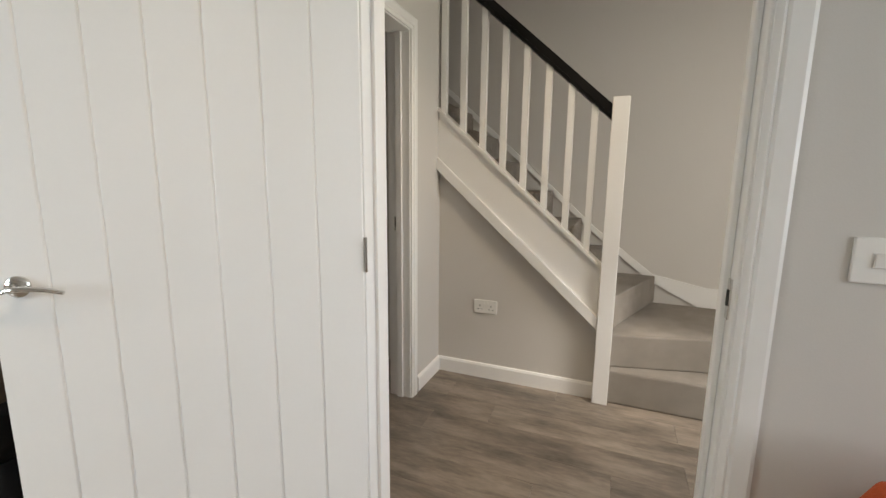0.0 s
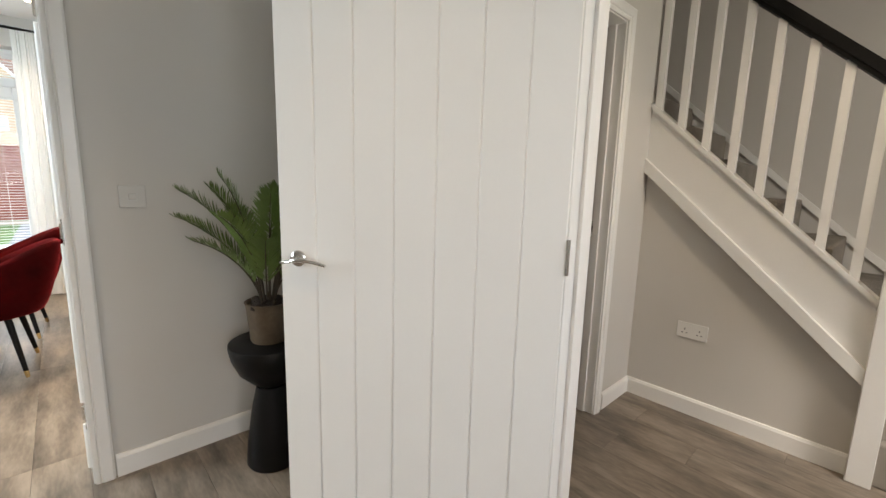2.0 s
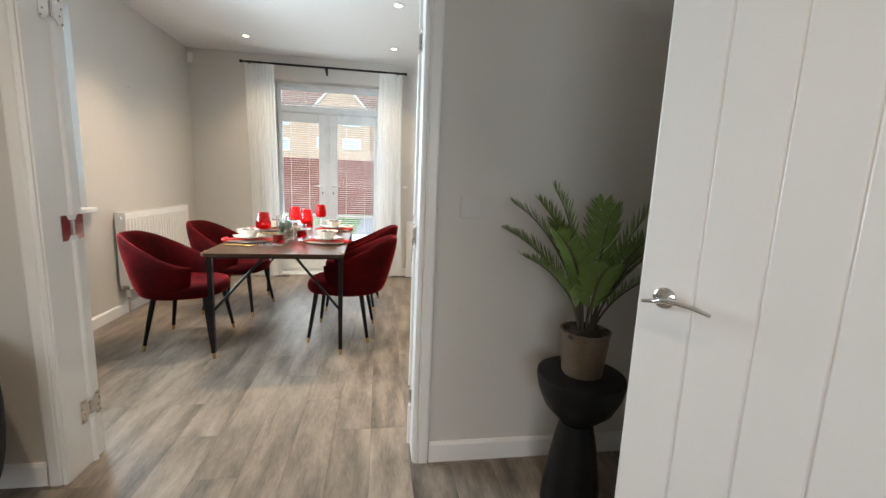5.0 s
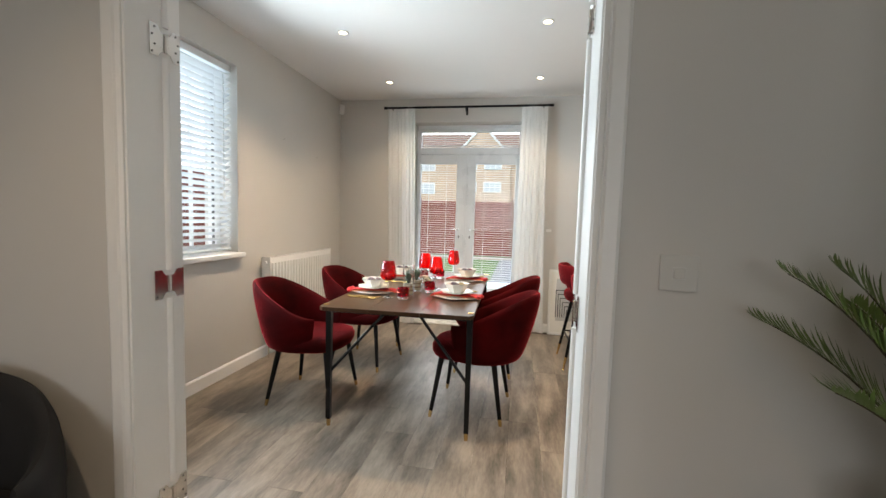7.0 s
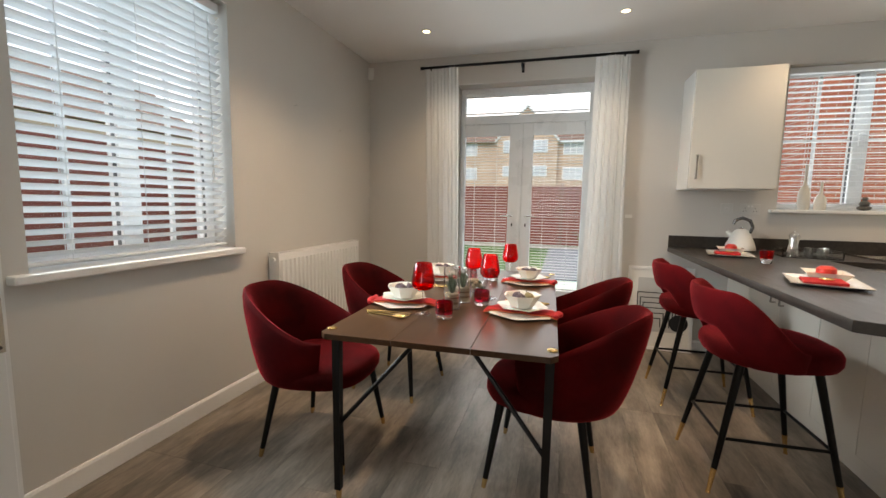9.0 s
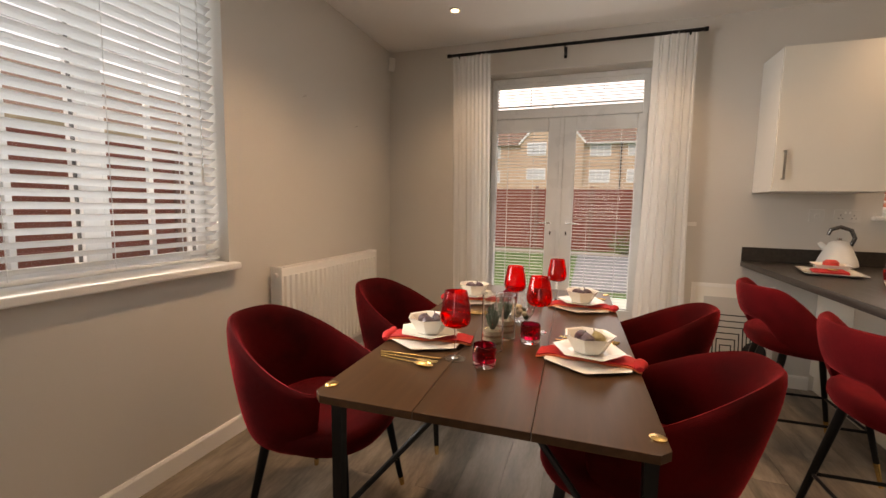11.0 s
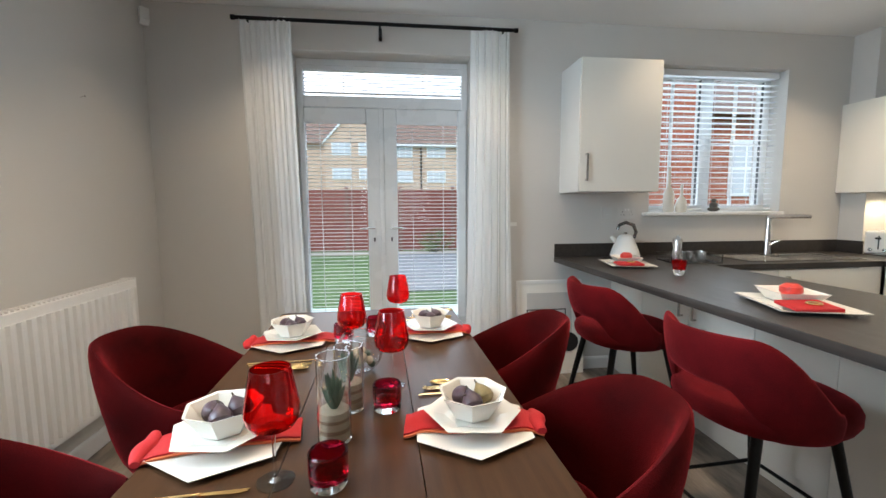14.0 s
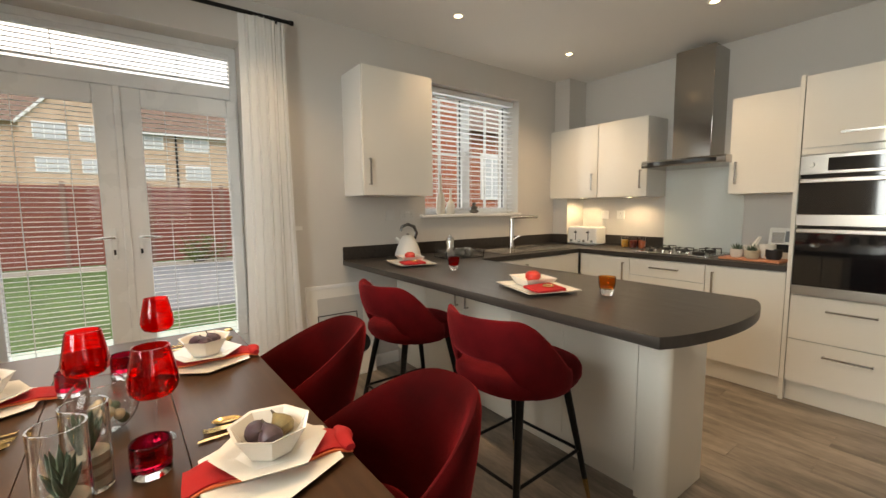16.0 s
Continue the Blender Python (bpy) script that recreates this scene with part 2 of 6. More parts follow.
LEAF = surface("palm_leaf", (0.115, 0.175, 0.038), 0.5, var=0.35, scale=14, grain=90, bump=0.1)
SUCC = surface("succulent_leaf", (0.075, 0.12, 0.075), 0.5, var=0.3, scale=30, grain=150, bump=0.1)
STEM = surface("brown_stem", (0.05, 0.035, 0.022), 0.8, var=0.3, scale=20, grain=120)
SOIL = surface("dark_soil", (0.022, 0.014, 0.010), 1.0, var=0.5, scale=30, grain=160, bump=0.9)
POTCLAY = surface("aged_bronze_pot", (0.14, 0.10, 0.065), 0.5, 0.25, var=0.45, scale=9, grain=60, bump=0.2)
CABW = surface("white_gloss_door", (0.80, 0.765, 0.69), 0.06, var=0.015, scale=2, grain=20, bump=0.0, coat=0.5)
CARCASS = surface("white_carcass", (0.76, 0.75, 0.72), 0.45, var=0.02, scale=3, grain=60, bump=0.02)
WORKTOP = surface("dark_grey_laminate", (0.040, 0.034, 0.030), 0.36, var=0.28, scale=5, grain=60, bump=0.10, stretch=(0.8, 9, 9), spec=0.32)
SPLASH = surface("pale_glass_splashback", (0.66, 0.70, 0.67), 0.07, var=0.02, scale=2, grain=20, bump=0.0, coat=0.6)
OVENSTEEL = surface("oven_steel", (0.40, 0.365, 0.325), 0.30, 1.0, var=0.03, scale=1.5, grain=60, bump=0.008, stretch=(0.6, 0.6, 9))
OVENGLASS = surface("black_oven_glass", (0.008, 0.008, 0.009), 0.06, var=0.1, scale=4, grain=20, bump=0.0, coat=0.6)
IRON = surface("cast_iron", (0.015, 0.015, 0.016), 0.6, var=0.2, scale=30, grain=200, bump=0.2)
PLASTICW = surface("white_plastic", (0.78, 0.77, 0.74), 0.35, var=0.02, scale=10, grain=60, bump=0.0)
# Black plastic, also on flat boxes that imitate the shade inside holes and slots.
DARKSLOT = surface("dark_slot", (0.015, 0.015, 0.015), 0.7)
GASKET = surface("grey_rubber_seal", (0.12, 0.125, 0.13), 0.6)
SHEER = sheer("sheer_voile")
BLIND = surface("white_blind_slat", (0.80, 0.82, 0.83), 0.45, var=0.02, scale=4, grain=80, bump=0.02)
PAPER = surface("art_paper", (0.78, 0.76, 0.71), 0.8, var=0.02, scale=8, grain=200, bump=0.02)
INK = surface("black_ink", (0.02, 0.02, 0.021), 0.7, spec=0.2)
ORANGE = surface("burnt_orange_fabric", (0.50, 0.085, 0.022), 0.9, var=0.15, scale=12, grain=400, bump=0.4, sheen=0.3)
REDFRUIT = surface("red_fruit_skin", (0.55, 0.035, 0.025), 0.4, var=0.3, scale=30, grain=120, bump=0.05)
LAWN = surface("lawn_grass", (0.075, 0.15, 0.035), 0.95, var=0.35, scale=3, grain=60, bump=0.8)
SLATE = surface("grey_paving", (0.20, 0.215, 0.23), 0.8, var=0.18, scale=2, grain=60, bump=0.3)
PATIO = surface("buff_paving", (0.42, 0.38, 0.32), 0.85, var=0.18, scale=2, grain=60, bump=0.3)
FENCE = surface("red_brown_fence", (0.24, 0.075, 0.055), 0.85, var=0.25, scale=4, grain=40, bump=0.3, stretch=(1, 1, 6))
BRICKTAN = brickwork("tan_brick", (0.60, 0.43, 0.31), (0.53, 0.36, 0.25), (0.60, 0.51, 0.42), 2.2)
BRICKRED = brickwork("red_brick", (0.42, 0.13, 0.07), (0.34, 0.10, 0.055), (0.45, 0.38, 0.32), 2.2)
ROOFT = surface("brown_roof_tiles", (0.20, 0.12, 0.085), 0.85, var=0.25, scale=3, grain=14, bump=0.5)
HONEY = surface("golden_preserve", (0.75, 0.36, 0.05), 0.3, var=0.2, scale=40, grain=200)
BULB = glow("lamp_glow", (1.0, 0.80, 0.50), 22)
REDJAM = surface("red_preserve", (0.36, 0.06, 0.035), 0.3, var=0.2, scale=40, grain=200)
STRIP = glow("under_cabinet_glow", (1.0, 0.86, 0.58), 14)
COPPER = surface("copper_tray", (0.62, 0.26, 0.15), 0.5, 0.3, var=0.1, scale=20, grain=150)
SHADE = surface("curtained_window_glass", (0.56, 0.58, 0.60), 0.08)


# ---- mesh helpers ----
def box(bm, x0, y0, z0, x1, y1, z1, bev=0.0, seg=2):
    v = [bm.verts.new((x, y, z)) for x in (x0, x1) for y in (y0, y1) for z in (z0, z1)]
    fs = [bm.faces.new([v[i] for i in q]) for q in ((0, 1, 3, 2), (4, 6, 7, 5), (0, 4, 5, 1), (2, 3, 7, 6), (0, 2, 6, 4), (1, 5, 7, 3))]
    if bev:
        bmesh.ops.bevel(bm, geom=list({e for f in fs for e in f.edges}), offset=bev, segments=seg, affect="EDGES", profile=0.5)
    return bm


def rings(bm, loops, cap0=True, cap1=True, closed=True):
    """Skin a list of rings of points."""
    rows = [[bm.verts.new(p) for p in r] for r in loops]
    n = len(rows[0])
    for a, b in zip(rows, rows[1:]):
        for i in range(n if closed else n - 1):
            j = (i + 1) % n
            bm.faces.new((a[i], a[j], b[j], b[i]))
    if cap0:
        bm.faces.new(rows[0][::-1])
    if cap1:
        bm.faces.new(rows[-1])
    return bm


def tube(bm, pts, r, n=10, flat=1.0):
    """A round bar along points; r is one radius or one a point."""
    pts = [Vector(p) for p in pts]
    rad = r if isinstance(r, (list, tuple)) else [r] * len(pts)
    loops, up = [], None
    for i, p in enumerate(pts):
        d = (pts[min(i + 1, len(pts) - 1)] - pts[max(i - 1, 0)]).normalized()
        if up is None:
            up = Vector((0, 0, 1)) if abs(d.z) < 0.9 else Vector((1, 0, 0))
        side = d.cross(up).normalized()
        up = side.cross(d).normalized()
        loops.append([p + rad[i] * (math.cos(2 * math.pi * k / n) * side + flat * math.sin(2 * math.pi * k / n) * up) for k in range(n)])
    return rings(bm, loops)


def lathe(bm, prof, n=28, at=(0, 0, 0), cap0=True, cap1=True):
    return rings(bm, [[(at[0] + r * math.cos(2 * math.pi * k / n), at[1] + r * math.sin(2 * math.pi * k / n), at[2] + z) for k in range(n)] for r, z in prof], cap0, cap1)


def prism(bm, poly, z0, z1, bev=0.0):
    lo, hi = [bm.verts.new((x, y, z0)) for x, y in poly], [bm.verts.new((x, y, z1)) for x, y in poly]
    fs = [bm.faces.new(lo[::-1]), bm.faces.new(hi)]
    n = len(poly)
    fs += [bm.faces.new((lo[i], lo[(i + 1) % n], hi[(i + 1) % n], hi[i])) for i in range(n)]
    if bev:
        bmesh.ops.bevel(bm, geom=list({e for f in fs[:2] for e in f.edges}), offset=bev, segments=2, affect="EDGES", profile=0.5)
    return bm


CRISP = {"architrave", "string", "base_rail", "string_moulding", "baluster", "wall_string", "square_plate", "square_bowl", "dinner_plate", "side_plate", "bowl", "board", "canopy"}


def finish(name, bm, mat):
    bmesh.ops.recalc_face_normals(bm, faces=bm.faces)
    plain = []
    for f in bm.faces:
        # a broad face with only narrow bevels round it stays flat
        near = [g.calc_area() for e in f.edges for g in e.link_faces if g is not f]
        plain.append(bool(near) and f.calc_area() > 3.0 * sum(near) / len(near))
    limit = radians(12 if name in CRISP else 38)
    for e in bm.edges:
        e.smooth = len(e.link_faces) == 2 and e.calc_face_angle(0.0) < limit
    for f, flat in zip(bm.faces, plain):
        f.smooth = not flat and any(e.smooth for e in f.edges)
    me = bpy.data.meshes.new(name)
    bm.to_mesh(me)
    bm.free()
    me.materials.append(mat)
    return me


def part(name, bm, mat, parent, label="", at=None):
    """Links a bmesh, or a mesh made before, as one part of a thing."""
    me = bm if isinstance(bm, bpy.types.Mesh) else finish(name, bm, mat)
    ob = new(name, me)
    ob.parent = parent
    if at is not None:
        ob.matrix_local = at
    if label:
        ob["label"] = label
    return ob


def thing(name, at, label, category, group="", kind=""):
    ob = new(name)
    ob.empty_display_size = 0.1
    ob.matrix_world = at
    return tagged(ob, label, category, group, kind)


def solid(name, bm, mat, label, category, kind="", group="", at=None):
    ob = new(name, finish(name, bm, mat))
    if at is not None:
        ob.matrix_world = at
    return tagged(ob, label, category, group, kind)


def B():
    return bmesh.new()


# ---- structure: floor, walls, ceilings ----
XW, XE, YS, YN, H = -7.93, 1.0, -2.80, 2.85, 2.66
floor = solid("floor", box(B(), XW - 0.3, YS - 0.3, -0.12, XE + 0.2, 3.0, -0.006), SUBFLOOR, "grey-brown wood-look vinyl plank floor through the rooms", "floor", "structure")


def wall(name, axis, a, b, lo, hi, z1, holes, label, z0=0.0):
    """A wall from a to b in thickness along axis, from lo to hi along the other, with openings (from, to, bottom, top) right through."""
    bm = B()

    def put(p, q, s, t):
        if q - p > 1e-4 and t - s > 1e-4:
            if axis == "x":
                box(bm, a, p, s, b, q, t)
            else:
                box(bm, p, a, s, q, b, t)
    at = lo
    for p, q, s, t in sorted(holes):
        put(at, p, z0, z1), put(p, q, z0, s), put(p, q, t, z1)
        at = q
    put(at, hi, z0, z1)
    return solid(name, bm, PAINT, label, "wall", "structure")


DOOR = (-1.87, -0.60, 0.0, 2.39)
KWIN = (0.83, 1.99, 1.25, 2.385)
LWIN = (-6.04, -4.99, 0.955, 2.40)
wall("wall_west", "x", XW - 0.30, XW, YS, YN, H, [DOOR, KWIN], "warm grey painted wall with garden doors and a kitchen window")
wall("wall_south", "y", YS - 0.30, YS, XW - 0.30, XE, H, [LWIN], "warm grey painted wall with one side window")
wall("wall_north", "y", YN, YN + 0.15, XW - 0.30, -4.23, H, [], "warm grey painted kitchen wall")
wall("wall_partition", "x", -4.40, -4.20, YS, YN, H, [(-1.83, -0.398, 0, 2.10)], "warm grey partition wall with a wide doorway")
wall("wall_hall", "y", 0.62, 0.74, -4.20, XE, H, [(-2.79, -1.825, 0, 2.08)], "warm grey wall with the hall doorway")
# Unseen closing wall, opened for the assumed front daylight.
wall("wall_front", "x", XE, XE + 0.2, YS, 0.74, H, [(-2.1, -0.1, 0.9, 2.2)], "warm grey front wall out of view, its window assumed")
wall("wall_cupboard", "x", -3.25, -3.13, 0.74, 2.06, H, [(0.87, 1.66, 0, 2.05)], "warm grey hall wall with a cupboard doorway")
wall("wall_cupboard_back", "y", 2.06, 2.12, -4.23, -3.13, H, [], "warm grey wall beside the staircase")
wall("wall_stair", "y", 2.92, 3.02, -4.40, -0.30, 5.2, [], "warm grey painted stairwell wall")
# The opening here is made up to seat the hall fill lamp.
wall("wall_hall_end", "x", -0.40, -0.28, 0.74, 2.92, 5.2, [(1.0, 1.8, 0.8, 2.2)], "warm grey hall end wall")
wall("wall_stairwell_upper", "y", 2.00, 2.06, -4.40, -0.40, 5.2, [], "upper stairwell wall", z0=H + 0.12)
wall("wall_stairwell_west", "x", -4.40, -4.23, 2.12, 2.92, 5.2, [], "stairwell end wall", z0=0.0)
solid("ceiling", box(B(), XW - 0.30, YS - 0.30, H, -4.20, YN + 0.15, H + 0.12), CEIL, "plain white painted ceiling of the dining kitchen", "ceiling", "structure")
solid("ceiling_living_room", box(B(), -4.20, YS - 0.30, H, XE + 0.2, 0.62, H + 0.12), CEIL, "plain white living room ceiling", "ceiling", "structure")
solid("ceiling_hall", box(B(), -4.23, 0.62, H, -0.28, 2.06, H + 0.12), CEIL, "plain white hall ceiling", "ceiling", "structure")
solid("ceiling_stairwell", box(B(), -4.40, 2.0, 5.2, -0.28, 3.02, 5.3), CEIL, "plain white stairwell ceiling", "ceiling", "structure")
solid("pipe_boxing", box(B(), XW, 2.56, 0.9, -7.74, YN, H, 0.003), PAINT, "painted boxed-in pipe in the kitchen corner", "wall", "structure")


def skirting(name, p, q, n):
    """A skirting board with a chamfered top, from p to q on the floor; n points into the room."""
    p, q, n = Vector((*p, 0)), Vector((*q, 0)), Vector((*n, 0))
    prof = [(0.0, 0.0), (0.015, 0.0), (0.015, 0.082), (0.008, 0.095), (0.0, 0.096)]
    bm = rings(B(), [[e + n * a + Vector((0, 0, z)) for a, z in prof] for e in (p, q)])
    return solid(name, bm, GLOSS, "white painted skirting board along the wall", "skirting", "structure")


skirting("baseboard_south", (XW, YS), (-4.40, YS), (0, 1))
skirting("baseboard_west_south", (XW, YS), (XW, DOOR[0]), (1, 0))
skirting("baseboard_west_mid", (XW, DOOR[1]), (XW, 0.53), (1, 0))
skirting("baseboard_partition_dining_south", (-4.40, YS), (-4.40, -1.874), (-1, 0))
skirting("baseboard_partition_dining_north", (-4.40, -0.352), (-4.40, YN), (-1, 0))
skirting("baseboard_partition_living_south", (-4.20, YS), (-4.20, -1.874), (1, 0))
skirting("baseboard_partition_living_north", (-4.20, -0.352), (-4.20, 0.62), (1, 0))
skirting("baseboard_hall_wall_west", (-4.20, 0.62), (-2.86, 0.62), (0, -1))
skirting("baseboard_hall_wall_east", (-1.784, 0.62), (XE, 0.62), (0, -1))
skirting("baseboard_living_south", (-4.23, YS), (XE, YS), (0, 1))
skirting("baseboard_cupboard_wall", (-3.13, 1.72), (-3.13, 2.06), (1, 0))
skirting("baseboard_understair", (-3.13, 2.06), (-2.14, 2.06), (0, -1))


def door_frame(name, axis, a, b, lo, hi, top, label, sides=(True, True), stops=True):
    """Lining and moulded architraves of a doorway in a wall that runs from a to b in thickness; lo, hi and top are the clear opening."""
    root = thing(name, pose(0, 0, 0), label, "door frame", kind="structure")

    def pt(u, v, z):
        return (u, v, z) if axis == "x" else (v, u, z)

    def bar(nm, u0, v0, z0, u1, v1, z1):
        p, q = pt(u0, v0, z0), pt(u1, v1, z1)
        part(nm, box(B(), *[min(i, j) for i, j in zip(p, q)], *[max(i, j) for i, j in zip(p, q)], 0.003), GLOSS, root)
    t = 0.03
    bar("lining", a - 0.004, lo - t, 0, b + 0.004, lo, top), bar("lining", a - 0.004, hi, 0, b + 0.004, hi + t, top)
    bar("lining", a - 0.004, lo - t, top, b + 0.004, hi + t, top + t)
    m = 0.5 * (a + b)
    if stops:
        bar("door_stop", m - 0.018, lo, 0, m + 0.018, lo + 0.013, top), bar("door_stop", m - 0.018, hi - 0.013, 0, m + 0.018, hi, top)
    prof = [(0.006, 0.0), (0.006, 0.012), (0.018, 0.017), (0.024, 0.012), (0.030, 0.018), (0.062, 0.020), (0.070, 0.016), (0.070, 0.0)]
    for on, face, s in ((sides[0], a, -1), (sides[1], b, 1)):
        if not on:
            continue
        for edge, d in ((lo, -1), (hi, 1)):
            part("architrave", rings(B(), [[pt(face + s * w, edge + d * o, z + (o if z else 0)) for o, w in prof] for z in (0, top)]), GLOSS, root)
        part("architrave", rings(B(), [[pt(face + s * w, e + d * o, top + o) for o, w in prof] for e, d in ((lo, -1), (hi, 1))]), GLOSS, root)
    return root


def hinge_mesh():
    """An open butt hinge without its door: two shaped leaves, a knuckle and screws."""
    bm = B()
    for s in (-1, 1):
        poly = [(0.002 * s, -0.030), (0.018 * s, -0.030), (0.031 * s, -0.05), (0.060 * s, -0.05), (0.060 * s, 0.05), (0.031 * s, 0.05), (0.018 * s, 0.030), (0.002 * s, 0.030)]
        lo = [bm.verts.new((x, 0.0, z)) for x, z in poly]
        hi = [bm.verts.new((x, -0.003, z)) for x, z in poly]
        bm.faces.new(lo), bm.faces.new(hi[::-1])
        for i in range(8):
            bm.faces.new((lo[i], lo[(i + 1) % 8], hi[(i + 1) % 8], hi[i]))
    tube(bm, [(0, -0.004, -0.030), (0, -0.004, 0.030)], 0.006, 10)
    return finish("hinge", bm, CHROME)


dining_frame = door_frame("doorway_dining", "x", -4.40, -4.20, -1.80, -0.428, 2.07, "white moulded door frame of the wide dining doorway, doors removed", stops=False)
HINGE = hinge_mesh()
for z in (0.25, 1.020, 1.83):
    for y, turn in ((-1.799, 180), (-0.429, 0)):
        hg = part("hinge", HINGE, None, dining_frame, "empty chrome hinge, its door removed", pose(-4.342, y, z, 0, 0, turn))
        for s in (-1, 1):
            for dx, dz in ((0.052, -0.040), (0.042, -0.014), (0.052, 0.014), (0.042, 0.040)):
                part("screw", tube(B(), [(s * dx, -0.0015, dz), (s * dx, -0.0042, dz)], [0.0042, 0.0034], 8), HANDLEGREY, hg)
for y, s in ((-1.80, 1), (-0.428, -1)):
    for a, b in ((0.0, 0.20), (0.30, 0.97), (1.07, 1.78), (1.88, 2.07)):
        part("bead", tube(B(), [(-4.342, y + s * 0.001, a), (-4.342, y + s * 0.001, b)], 0.012, 14), GLOSS, dining_frame, "rounded white bead along the lining")
hall_frame = door_frame("doorway_hall", "y", 0.62, 0.74, -2.76, -1.855, 2.05, "white moulded door frame between living room and hall")
part("strike_plate", box(B(), -1.859, 0.640, 0.965, -1.854, 0.662, 1.055, 0.001), CHROME, hall_frame, "brushed steel strike plate")
part("latch_hole", box(B(), -1.861, 0.646, 0.995, -1.853, 0.656, 1.030), DARKSLOT, hall_frame)
cup_frame = door_frame("doorway_cupboard", "x", -3.25, -3.13, 0.90, 1.63, 2.02, "white moulded door frame of the hall cupboard")
part("strike_plate", box(B(), -3.222, 1.626, 0.985, -3.196, 1.632, 1.065, 0.001), CHROME, cup_frame, "steel strike plate")
part("latch_hole", box(B(), -3.216, 1.624, 1.010, -3.202, 1.632, 1.042), DARKSLOT, cup_frame)


# ---- the open grooved hall door ----
def hall_door():
    h, e = Vector((-2.748, 0.590)), Vector((-3.449, 0.073))
    d = e - h
    w = d.length
    root = thing("door_1", pose(h.x, h.y, 0, 0, 0, math.degrees(math.atan2(d.y, d.x))), "white painted door with vertical grooves, standing open", "door", kind="structure")
    part("core", box(B(), 0.004, -0.034, 0.008, w - 0.004, -0.008, 1.985, 0.002), DOORW, root)
    n = 7
    for face in (0, 1):
        y0, y1 = (-0.008, 0.0) if face == 0 else (-0.042, -0.034)
        for i in range(n):
            a, b = i * w / n, (i + 1) * w / n
            part("plank", box(B(), a, y0, 0.006, b, y1, 1.987, 0.0045, 1), DOORW, root)
    for z in (0.21, 1.05, 1.78):
        part("hinge", tube(box(B(), -0.001, -0.036, z - 0.05, 0.001, -0.004, z + 0.05), [(-0.003, 0.003, z - 0.05), (-0.003, 0.003, z + 0.05)], 0.006), CHROME, root, "steel butt hinge")
    for s, y in ((1, 0.0), (-1, -0.042)):
        rose = B()
        lathe(rose, [(0.0, 0.0), (0.026, 0.0), (0.026, 0.006), (0.021, 0.010), (0.011, 0.012), (0.010, 0.030), (0.0, 0.030)], 26)
        rose.transform(Matrix.Translation((w - 0.062, y, 1.00)) @ Matrix.Rotation(radians(-90 * s), 4, "X"))
        ro = part("handle_rose", rose, CHROME, root, "round chrome handle rose")
        pts = [(w - 0.035 - 0.02, y + s * 0.036, 0.996), (w - 0.062, y + s * 0.040, 1.001), (w - 0.095, y + s * 0.042, 1.002), (w - 0.135, y + s * 0.041, 0.998), (w - 0.170, y + s * 0.038, 0.988)]
        pts = [(w - 0.022, y + s * 0.038, 0.990)] + pts
        part("lever", tube(B(), pts, [0.006, 0.008, 0.0085, 0.0085, 0.008, 0.006], 12, 0.75), CHROME, ro, "curved chrome lever handle")
    return root


hall_door()


